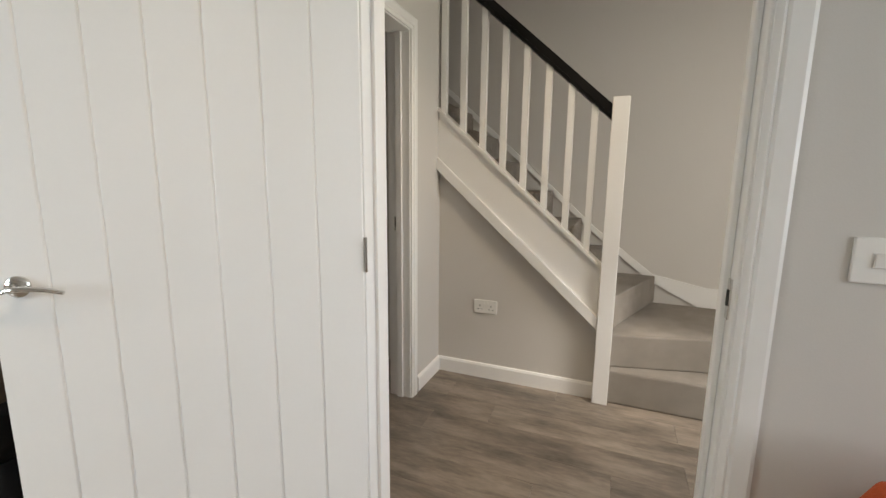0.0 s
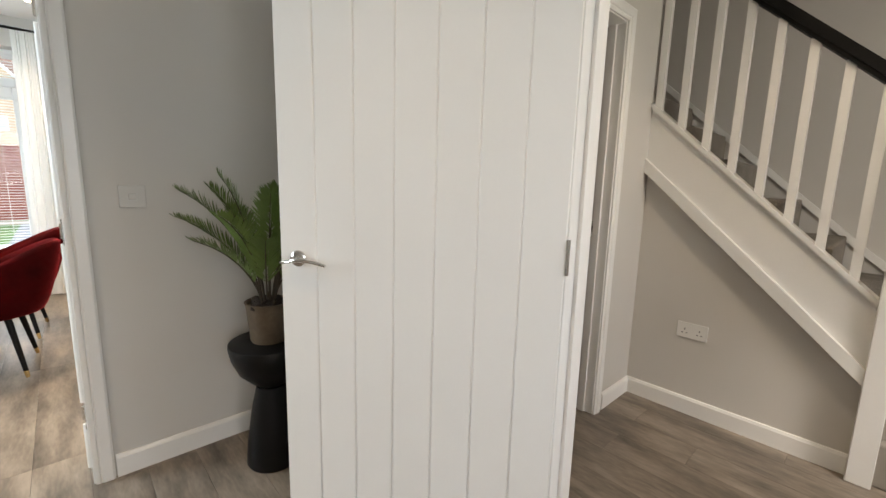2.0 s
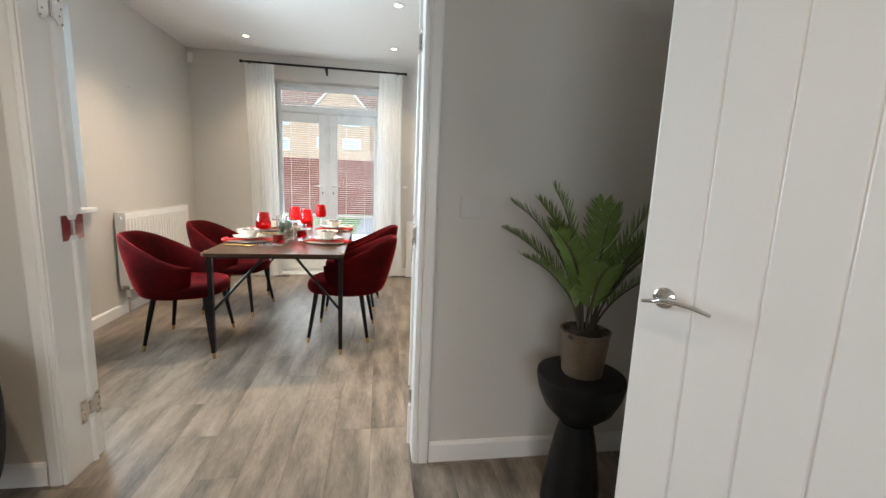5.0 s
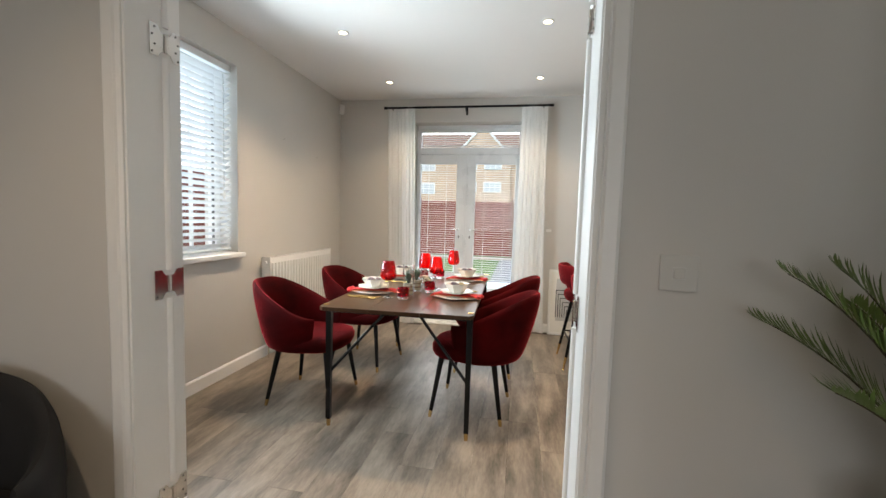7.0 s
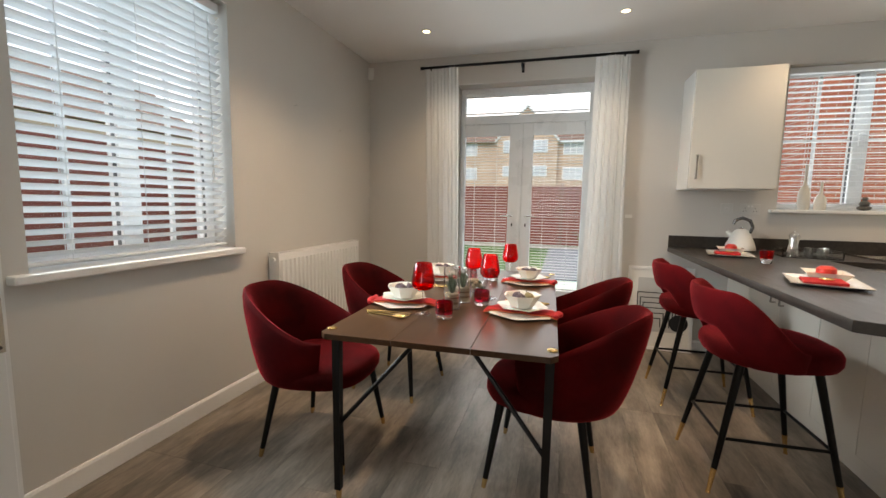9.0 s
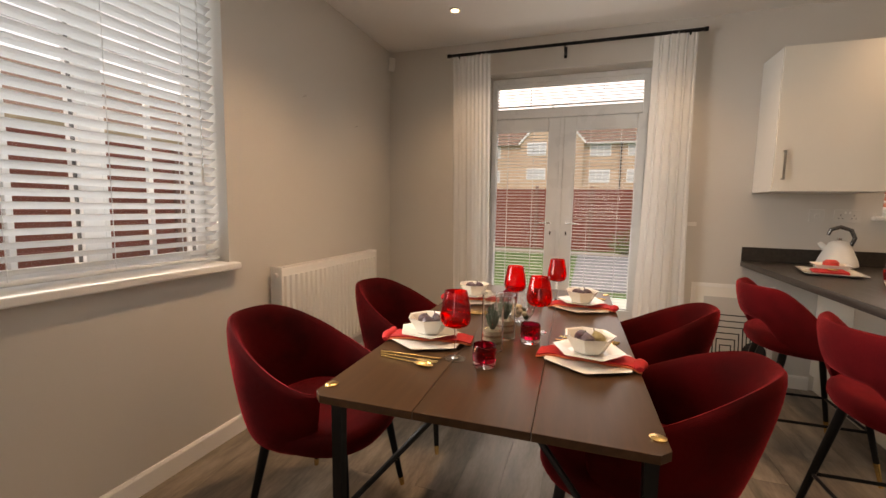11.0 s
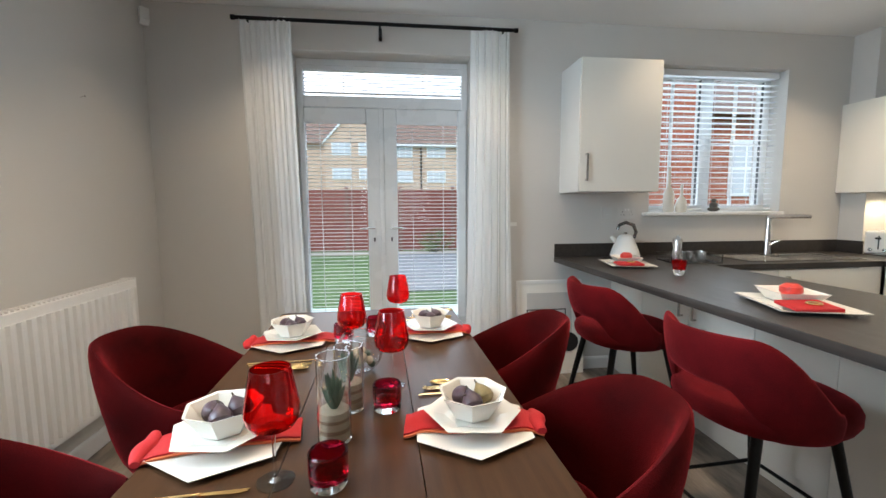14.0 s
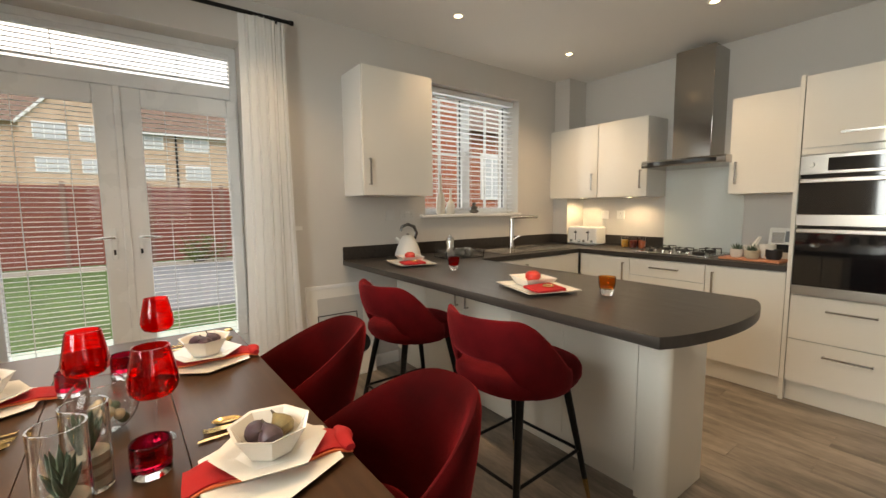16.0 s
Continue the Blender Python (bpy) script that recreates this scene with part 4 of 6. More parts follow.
def napkin(at, length, width, mat, mat2, label):
    """A folded cloth draped from one side to the other, its ends dropping to the table."""
    root = thing("napkin", at, label, "napkin", "napkins")
    for nm, m, dz, wd in (("cloth_fold", mat, 0.0, width), ("lining_fold", mat2, -0.005, width * 1.12)):
        n, loops = 26, []
        for i in range(n + 1):
            u = i / n * 2 - 1
            z = 0.014 - 0.010 * smoothstep(0.72, 1.0, abs(u)) + dz
            wv = 0.004 * math.sin(9 * u + 1)
            t = 0.0045
            row = [(u * length / 2, -wd / 2 + wv, z), (u * length / 2, 0, z + 0.002), (u * length / 2, wd / 2 + wv, z), (u * length / 2, wd / 2 + wv, z - t), (u * length / 2, 0, z - t), (u * length / 2, -wd / 2 + wv, z - t)]
            loops.append(row)
        part(nm, rings(B(), loops), m, root)
    n = 9
    loops = []
    for k in range(n):
        u = k / (n - 1) * 2 - 1
        r = 0.0165 * math.sqrt(max(0.06, 1 - 0.75 * u * u)) * (1 + 0.12 * math.sin(5 * u + 1))
        loops.append([(length / 2 - 0.006 + r * math.cos(q) * 1.25 + 0.004 * math.sin(3 * u), u * width * 0.62, 0.006 + r * 0.9 * math.sin(q) - 0.004 * u) for q in [2 * math.pi * i / 14 for i in range(14)]])
    part("rolled_end", rings(B(), loops), mat, root)
    return root


def place_setting(x, y, turn):
    z = 0.7505
    m = pose(x, y, z, 0, 0, turn)
    big = solid("dinner_plate", angular_dish(B(), [(0.075, 0.0), (0.095, 0.003), (0.155, 0.009), (0.158, 0.012), (0.150, 0.0115), (0.095, 0.008), (0.02, 0.008)], 6, -4 - turn), CERAMIC, "angular white ceramic dinner plate on the table", "plate", group="dinner plates", at=m)
    napkin(m @ pose(0, 0, 0.008, 0, 0, 4 if y > -1.3 else 184), 0.335, 0.092, NAPKIN, NAPKIN2, "folded red napkin laid between two plates")
    solid("side_plate", angular_dish(B(), [(0.055, 0.0), (0.07, 0.003), (0.118, 0.016), (0.121, 0.019), (0.114, 0.018), (0.070, 0.008), (0.02, 0.008)], 6, 22 - turn), CERAMIC, "smaller angular white plate on the napkin", "plate", group="side plates", at=m @ pose(0, 0, 0.0245))
    solid("bowl", angular_dish(B(), [(0.044, 0.0), (0.050, 0.002), (0.084, 0.057), (0.0875, 0.061), (0.080, 0.059), (0.047, 0.012), (0.01, 0.010)], 7, 12), CERAMIC, "angular white ceramic bowl holding figs", "bowl", group="fruit bowls", at=m @ pose(0, 0, 0.0335))
    for i, (dx, dy, tx, ty) in enumerate(((-0.026, 0.012, 62, 30), (0.028, 0.014, -40, 50), (0.0, -0.026, 20, 75))):
        g = i == 1 and x > -6 and y > -1.2
        fig(m @ pose(dx, dy, 0.056, 0, 0, 0) @ pose(0, 0, 0.018, tx, ty * 0.6, 70 * i) @ pose(0, 0, -0.02), FIGGREEN if g else FIG, "ripe green and purple fig" if g else "ripe dark purple fig")


place_setting(-5.828, -1.582, 95)
place_setting(-5.825, -0.998, 80)
place_setting(-6.565, -1.600, 92)
place_setting(-6.615, -1.032, 86)


def cutlery(kind, at):
    """Gold flatware along local x, the working end at +x."""
    root = thing(kind, at, "gold-coloured " + kind.replace("_", " ") + " lying on the table", "cutlery", "gold cutlery")
    part("handle", tube(B(), [(-0.10, 0, 0.003), (-0.03, 0, 0.004), (0.035, 0, 0.005)], [0.0042, 0.0032, 0.0026], 8), BRASS, root)
    if kind == "table_knife":
        part("blade", prism(B(), [(0.03, -0.003), (0.10, -0.008), (0.118, -0.004), (0.122, 0.004), (0.03, 0.004)], 0.002, 0.0042), BRASS, root)
    elif kind == "table_fork":
        bm = prism(B(), [(0.03, -0.003), (0.055, -0.010), (0.075, -0.011), (0.075, 0.011), (0.055, 0.010), (0.03, 0.003)], 0.004, 0.006)
        part("head", bm, BRASS, root)
        for k in range(4):
            yk = -0.009 + 0.006 * k
            part("tine", tube(B(), [(0.074, yk, 0.005), (0.095, yk, 0.004), (0.115, yk, 0.007)], [0.0019, 0.0017, 0.001], 6), BRASS, root)
    else:
        bm = rings(B(), [[(0.068 + 0.034 * s * math.cos(q), 0.019 * s * math.sin(q), zz) for q in [2 * math.pi * k / 20 for k in range(20)]] for s, zz in ((0.3, 0.001), (0.8, 0.003), (1.0, 0.008), (0.94, 0.0085), (0.7, 0.004), (0.2, 0.0025))])
        part("spoon_bowl", bm, BRASS, root)
    return root


for cx, cy, d in ((-5.612, -1.592, 1), (-6.045, -1.000, -1), (-6.305, -1.600, 1), (-6.86, -1.02, -1)):
    for i, kind in enumerate(("table_knife", "table_fork", "table_spoon")):
        cutlery(kind, pose(cx + 0.029 * (i - 1) * d, cy + 0.01 * i, 0.7505, 0, 0, 90 * d + (3 - 6 * i)))


def wine_glass(x, y):
    root = thing("wine_glass", pose(x, y, 0.7505), "red wine glass with a clear stem, standing on the table", "wine glass", "red wine glasses")
    part("foot", lathe(B(), [(0.0, 0.0), (0.0365, 0.0), (0.037, 0.0013), (0.012, 0.0032), (0.0045, 0.010), (0.0035, 0.05), (0.004, 0.108), (0.0, 0.110)], 28, cap0=False, cap1=False), THIN, root, "clear glass stem and foot")
    o = [(0.0, 0.096), (0.027, 0.0985), (0.042, 0.105), (0.0505, 0.117), (0.0535, 0.133), (0.0515, 0.152), (0.046, 0.183), (0.0385, 0.222)]
    o = [(r, z + 0.014) for r, z in o]
    prof = o + [(r - 0.0018, z) for r, z in o[::-1][:-1]] + [(0.0, 0.113)]
    part("bowl", lathe(B(), prof, 36, cap0=False, cap1=False), REDGLASS, root, "bright red glass bowl")
    return root


for x, y in ((-5.672, -1.429), (-6.092, -1.196), (-6.358, -1.340), (-6.740, -1.168)):
    wine_glass(x, y)


def votive(x, y):
    root = thing("tealight_holder", pose(x, y, 0.7505), "crimson glass tealight holder with a clear base", "candle holder", "crimson tealight holders")
    part("base", lathe(B(), [(0.0, 0.0), (0.034, 0.0), (0.037, 0.004), (0.037, 0.018), (0.0, 0.018)], 32, cap0=False, cap1=False), CLEAR, root, "thick clear glass base")
    part("cup", lathe(B(), [(0.0, 0.0185), (0.0375, 0.0185), (0.039, 0.03), (0.039, 0.070), (0.036, 0.073), (0.033, 0.070), (0.032, 0.030), (0.0, 0.026)], 32, cap0=False, cap1=False), CRIMSON, root, "crimson glass cup")
    return root


for x, y in ((-5.648, -1.321), (-5.948, -1.210), (-6.645, -1.270), (-6.560, -1.396)):
    votive(x, y)


def succulent(bm, z, n, r, h, seed):
    rnd = random.Random(seed)
    for i in range(n):
        q = i * 2.4 + rnd.uniform(-0.2, 0.2)
        lean = 0.25 + 0.75 * (i / n)
        tip = Vector((r * lean * math.cos(q), r * lean * math.sin(q), h * (1.05 - 0.45 * lean) * rnd.uniform(0.85, 1.1)))
        tube(bm, [(0, 0, z), Vector((0, 0, z)) + tip * 0.45, Vector((0, 0, z)) + tip * 0.8, Vector((0, 0, z)) + tip], [0.006, 0.0075, 0.0045, 0.0006], 6, 0.5)
    return bm


def cylinder_vase(x, y, h, seed):
    root = thing("cylinder_vase", pose(x, y, 0.7505), "clear glass cylinder vase with layered sand and a succulent", "vase", "glass vases")
    r = 0.039
    part("glass_wall", lathe(B(), [(0.0, 0.0), (r, 0.0), (r + 0.0003, h), (r - 0.003, h), (r - 0.003, 0.008), (0.0, 0.008)], 36, cap0=False, cap1=False), CLEAR, root, "clear glass cylinder")
    for i, (a, b, m) in enumerate(((0.0085, 0.026, SAND), (0.026, 0.036, SAND2), (0.036, 0.052, SAND), (0.052, 0.060, SAND2), (0.060, 0.076, SAND))):
        part("sand_layer", lathe(B(), [(r - 0.0036, a), (r - 0.0036, b)], 28), m, root, "layer of coloured sand")
    part("succulent", succulent(B(), 0.074, 14, 0.034, 0.100, seed), SUCC, root, "small green succulent")
    return root


cylinder_vase(-5.812, -1.331, 0.205, 2)
cylinder_vase(-5.965, -1.312, 0.176, 4)


def globe_vase(x, y):
    root = thing("globe_vase", pose(x, y, 0.7505), "round clear glass bowl vase with pale pebbles", "vase", "glass vases")
    R, zc = 0.077, 0.072
    o = [(R * math.sin(q), zc - R * math.cos(q)) for q in [0.35 + (2.45 - 0.35) * k / 16 for k in range(17)]]
    prof = [(0.0, o[0][1])] + o + [(r - 0.003, z) for r, z in o[::-1]] + [(0.0, o[0][1] + 0.003)]
    part("glass_wall", lathe(B(), prof, 40, cap0=False, cap1=False), CLEAR, root, "round clear glass bowl")
    rnd = random.Random(8)
    for i in range(14):
        q, rr = rnd.uniform(0, 6.3), rnd.uniform(0.0, 0.042)
        bm = bmesh.new()
        bmesh.ops.create_icosphere(bm, subdivisions=2, radius=0.018)
        bm.transform(Matrix.Translation((rr * math.cos(q), rr * math.sin(q), 0.028 + 0.045 * i / 14)) @ Matrix.Diagonal((1, rnd.uniform(0.7, 1.1), 0.75, 1)))
        part("pebble", bm, SAND if i % 3 else SUCC, root, "small pebble")
    return root


globe_vase(-6.225, -1.304)


# ---- radiator, alarm sensor, switches, small wall things ----
def radiator():
    root = thing("radiator", pose(0, 0, 0), "white double-panel radiator fixed to the wall under no window", "radiator")
    root["label"] = "white double-panel radiator with vertical flutes on the wall"
    x0, x1, z0, z1 = -7.465, -6.315, 0.235, 0.897
    part("back_panel", box(B(), x0, -2.775, z0, x1, -2.760, z1 - 0.01, 0.004), GLOSS, root)
    part("front_panel", box(B(), x0, -2.712, z0, x1, -2.697, z1 - 0.01, 0.004), GLOSS, root)
    for x in (x0, x1 - 0.012):
        part("side_panel", box(B(), x - (0.003 if x == x0 else -0.003), -2.778, z0 + 0.03, x + 0.012 + (0.003 if x != x0 else -0.003), -2.694, z1, 0.003), GLOSS, root)
    rib = finish("flute", rings(B(), [[(dx, dy, z) for dx, dy in ((-0.019, 0.0), (-0.012, 0.014), (0.012, 0.014), (0.019, 0.0))] for z in (z0 + 0.035, z1 - 0.055)]), GLOSS)
    n = 23
    for i in range(n):
        part("flute", rib, None, root, at=pose(x0 + 0.035 + (x1 - x0 - 0.07) * i / (n - 1), -2.697, 0))
    gr = B()
    for i in range(44):
        x = x0 + 0.02 + (x1 - x0 - 0.04) * i / 43
        box(gr, x - 0.004, -2.760, z1 - 0.012, x + 0.004, -2.712, z1 - 0.004)
    part("top_grille", gr, GLOSS, root, "slotted top grille")
    vl = tube(B(), [(x1 - 0.03, -2.735, z0), (x1 - 0.03, -2.735, 0.12), (x1 - 0.03, -2.735, 0.0)], 0.0075, 8)
    part("pipe", vl, CHROME, root)
    part("bleed_plug", tube(B(), [(x1 + 0.001, -2.735, z1 - 0.05), (x1 + 0.016, -2.735, z1 - 0.05)], [0.016, 0.013], 14), GLOSS, root, "round white bleed plug")
    part("valve", tube(B(), [(x1 - 0.03, -2.735, 0.16), (x1 - 0.03, -2.735, 0.225)], [0.017, 0.015], 12), PLASTICW, root, "white radiator valve")
    return root


radiator()


def wall_plate(name, at, w, h, label, cat, detail, mat=None):
    """A white faceplate in the local xz plane, its front at +y."""
    root = thing(name, at, label, cat)
    part("faceplate", box(B(), -w / 2, 0.0, -h / 2, w / 2, 0.008, h / 2, 0.003), mat or PLASTICW, root)
    if detail == "switch":
        part("rocker", box(B(), -0.013, 0.008, -0.013, 0.013, 0.013, 0.013, 0.002), mat or PLASTICW, root, "square rocker")
        part("rocker_gap", box(B(), -0.015, 0.0078, -0.015, 0.015, 0.0086, 0.015), surface_gap, root)
    elif detail == "socket":
        for s in (-1, 1):
            for dx, dz, ww, hh in ((0, 0.012, 0.004, 0.010), (-0.011, -0.010, 0.008, 0.004), (0.011, -0.010, 0.008, 0.004)):
                part("pin_hole", box(B(), s * 0.036 + dx - ww / 2, 0.0075, dz - hh / 2 - 0.006, s * 0.036 + dx + ww / 2, 0.0087, dz + hh / 2 - 0.006), DARKSLOT, root)
            part("rocker", box(B(), s * 0.012 - 0.006, 0.008, 0.016, s * 0.012 + 0.006, 0.011, 0.032, 0.001), PLASTICW, root)
    elif detail == "single":
        for dx, dz, ww, hh in ((0, 0.012, 0.004, 0.010), (-0.011, -0.010, 0.008, 0.004), (0.011, -0.010, 0.008, 0.004)):
            part("pin_hole", box(B(), dx - ww / 2, 0.0075, dz - hh / 2, dx + ww / 2, 0.0087, dz + hh / 2), DARKSLOT, root)
    return root


SATIN = surface("satin_plate", (0.60, 0.585, 0.555), 0.4, var=0.02)
surface_gap = surface("switch_gap", (0.68, 0.67, 0.65), 0.6)
wall_plate("light_switch", pose(-4.20, -0.215, 1.160, 0, 0, -90), 0.088, 0.088, "pale satin single light switch beside the dining doorway", "light switch", "switch", SATIN)
wall_plate("light_switch", pose(-1.634, 0.62, 1.118, 0, 0, 180), 0.088, 0.088, "white single light switch beside the hall doorway", "light switch", "switch")
wall_plate("double_socket", pose(-2.806, 2.06, 0.477, 0, 0, 180), 0.150, 0.086, "white double power socket under the stairs", "power socket", "socket")
wall_plate("double_socket", pose(XW, 0.645, 1.150 + 0.10, 0, 0, -90), 0.146, 0.086, "pale double power socket above the worktop", "power socket", "socket", SATIN)
wall_plate("light_switch", pose(XW, 0.478, 1.25, 0, 0, -90), 0.086, 0.086, "pale switch above the worktop", "light switch", "switch", SATIN)
wall_plate("single_socket", pose(XW, -0.275, 1.17, 0, 0, -90), 0.06, 0.03, "small white cord cleat beside the curtain", "cord cleat", "")
wall_plate("double_socket", pose(-7.46, YN - 0.008, 1.225, 0, 0, 180), 0.086, 0.086, "white blank plate above the toaster", "power socket", "")
wall_plate("single_socket", pose(-7.28, YN - 0.008, 1.225, 0, 0, 180), 0.086, 0.086, "white switched outlet on the splashback", "power socket", "single")
pir = thing("alarm_sensor", pose(-7.90, -2.775, 2.55, 0, 0, -45), "small white alarm sensor in the wall corner", "alarm sensor")
part("body", rings(B(), [[(-0.028, -0.03, z), (0.028, -0.03, z), (0.026, d, z), (-0.026, d, z)] for z, d in ((-0.055, 0.0), (-0.03, 0.022), (0.03, 0.028), (0.05, 0.02))]), PLASTICW, pir)
part("lens", box(B(), -0.018, 0.02, -0.03, 0.018, 0.030, 0.005, 0.004), CEIL, pir, "milky sensor lens")
for x, z in ((-6.667, 1.958), (-7.301, 1.881)):
    nail = thing("wall_nail", pose(x, YS, z), "bare steel nail in the painted wall", "nail", "wall nails")
    part("shank", tube(B(), [(0, 0, 0), (0, 0.022, 0.006)], 0.0022, 6), CHROME, nail)
    part("head", tube(B(), [(0, 0.021, 0.006), (0, 0.024, 0.007)], 0.005, 8), CHROME, nail)


def spotlight(x, y, power=44):
    root = thing("ceiling_spotlight", pose(x, y, H), "small round recessed ceiling spotlight, switched on", "ceiling light", "ceiling spotlights")
    part("bezel", lathe(B(), [(0.028, -0.004), (0.042, -0.006), (0.044, 0.0), (0.028, 0.0)], 28, cap0=False, cap1=False), PLASTICW, root, "white bezel")
    part("lens", lathe(B(), [(0.0, -0.003), (0.028, -0.003), (0.028, -0.001), (0.0, -0.001)], 22, cap0=False, cap1=False), BULB, root, "glowing lamp lens")
    lp = new("spot_lamp", bpy.data.lights.new("spot_lamp", "SPOT"))
    lp.data.energy, lp.data.color, lp.data.spot_size, lp.data.spot_blend, lp.data.shadow_soft_size = power, WARM, radians(112), 1.0, 0.022
    lp.location = (x, y, H - 0.012)
    return root


for x in (-7.31, -6.16):
    for y in (-1.985, -0.468, 0.715, 1.97):
        spotlight(x, y, {0.715: 40, 1.97: 130}.get(y, 75) if x < -7 else {0.715: 66, 1.97: 92}.get(y, 190))
# Assumed spotlights out of view, added for the warm light on the end post.
for y, watts in ((0.715, 105), (1.97, 38)):
    spotlight(-5.0, y, watts)
# Unseen hall spotlight, inferred from the warm light on the treads.
spotlight(-2.35, 1.32, 48)
# Unseen living room spotlights, added to warm the door and the plant wall.
for x, y, watts in ((-3.3, -1.6, 85), (-1.5, -1.6, 46), (-2.6, -0.4, 46)):
    spotlight(x, y, watts)


# ---- kitchen ----
def bar_handle(parent, p, q, out):
    """A flat steel bar handle from p to q, standing off along out."""
    p, q, out = Vector(p), Vector(q), Vector(out)
    ax = (q - p).normalized()
    sd = ax.cross(out).normalized()
    bm = B()
    for a, b, o0, o1, w in ((p, q, 0.022, 0.030, 0.006), (p, p + ax * 0.010, 0.0, 0.024, 0.005), (q - ax * 0.010, q, 0.0, 0.024, 0.005)):
        rings(bm, [[e + out * o + sd * s for o, s in ((o0, -w), (o0, w), (o1, w), (o1, -w))] for e in (a, b)])
    return part("handle", bm, STEEL, parent, "flat brushed steel bar handle")


def cabinet(name, x0, y0, z0, x1, y1, z1, face, fronts, label, category="cabinet", group="kitchen cabinets"):
    """A cabinet unit. face is the side its fronts look to; fronts are (u0, u1, z0, z1, handle) along that side, handle = (u0, z0, u1, z1) or None."""
    root = thing(name, pose(0, 0, 0), label, category, group)
    t = 0.019
    c = {"+x": (x0, y0, z0, x1 - t - 0.002, y1, z1), "-y": (x0, y0 + t + 0.002, z0, x1, y1, z1), "+y": (x0, y0, z0, x1, y1 - t - 0.002, z1)}[face]
    part("carcass", box(B(), *c, 0.0015, 1), CARCASS, root)
    for i, (u0, u1, a, b, hd) in enumerate(fronts):
        g = 0.0018
        nm = "drawer_front" if hd and abs(hd[0] - hd[2]) > abs(hd[1] - hd[3]) and b - a < 0.45 else "door"
        if face == "+x":
            f, out = (x1 - t, u0 + g, a + g, x1, u1 - g, b - g), (1, 0, 0)
        elif face == "-y":
            f, out = (u0 + g, y0, a + g, u1 - g, y0 + t, b - g), (0, -1, 0)
        else:
            f, out = (u0 + g, y1 - t, a + g, u1 - g, y1, b - g), (0, 1, 0)
        dr = part(nm, box(B(), *f, 0.0018), CABW, root, "glossy white slab front")
        if hd:
            hu0, hz0, hu1, hz1 = hd
            if face == "+x":
                bar_handle(dr, (x1, hu0, hz0), (x1, hu1, hz1), out)
            else:
                yy = y0 if face == "-y" else y1
                bar_handle(dr, (hu0, yy, hz0), (hu1, yy, hz1), out)
    return root


WF, WB = 2.24, YN
cabinet("wall_cabinet", XW, 0.088, 1.402, -7.592, 0.680, 2.298, "+x", [(0.088, 0.680, 1.402, 2.298, (0.135, 1.475, 0.135, 1.66))], "tall glossy white wall cabinet beside the window")
cabinet("wall_cabinet", XW + 0.002, 2.50, 1.40, -7.345, WB, 2.118, "-y", [(XW + 0.002, -7.345, 1.40, 2.118, (-7.40, 1.475, -7.40, 1.64))], "glossy white wall cabinet in the kitchen corner")
cabinet("wall_cabinet", -7.343, 2.50, 1.40, -6.845, WB, 2.118, "-y", [(-7.343, -6.845, 1.40, 2.118, (-6.90, 1.475, -6.90, 1.64))], "glossy white wall cabinet beside the cooker hood")
cabinet("wall_cabinet", -6.205, 2.50, 1.40, -5.745, WB, 2.118, "-y", [(-6.205, -5.745, 1.40, 2.118, (-6.155, 1.475, -6.155, 1.64))], "glossy white wall cabinet beside the tall oven unit")
oven_u = cabinet("oven_cabinet", -5.714, WF, 0.145, -5.114, WB, 2.118, "-y",
                 [(-5.714, -5.114, 1.668, 2.118, (-5.53, 1.745, -5.30, 1.745)), (-5.714, -5.114, 0.434, 0.728, (-5.53, 0.645, -5.30, 0.645)), (-5.714, -5.114, 0.145, 0.432, (-5.53, 0.352, -5.30, 0.352)), (-5.714, -5.114, 1.626, 1.666, None)],
                 "tall glossy white cabinet that houses the double oven")


part("side_panel", box(B(), -5.740, WF - 0.004, 0.0, -5.716, WB, 2.125, 0.0015), CABW, oven_u, "tall glossy white end panel")


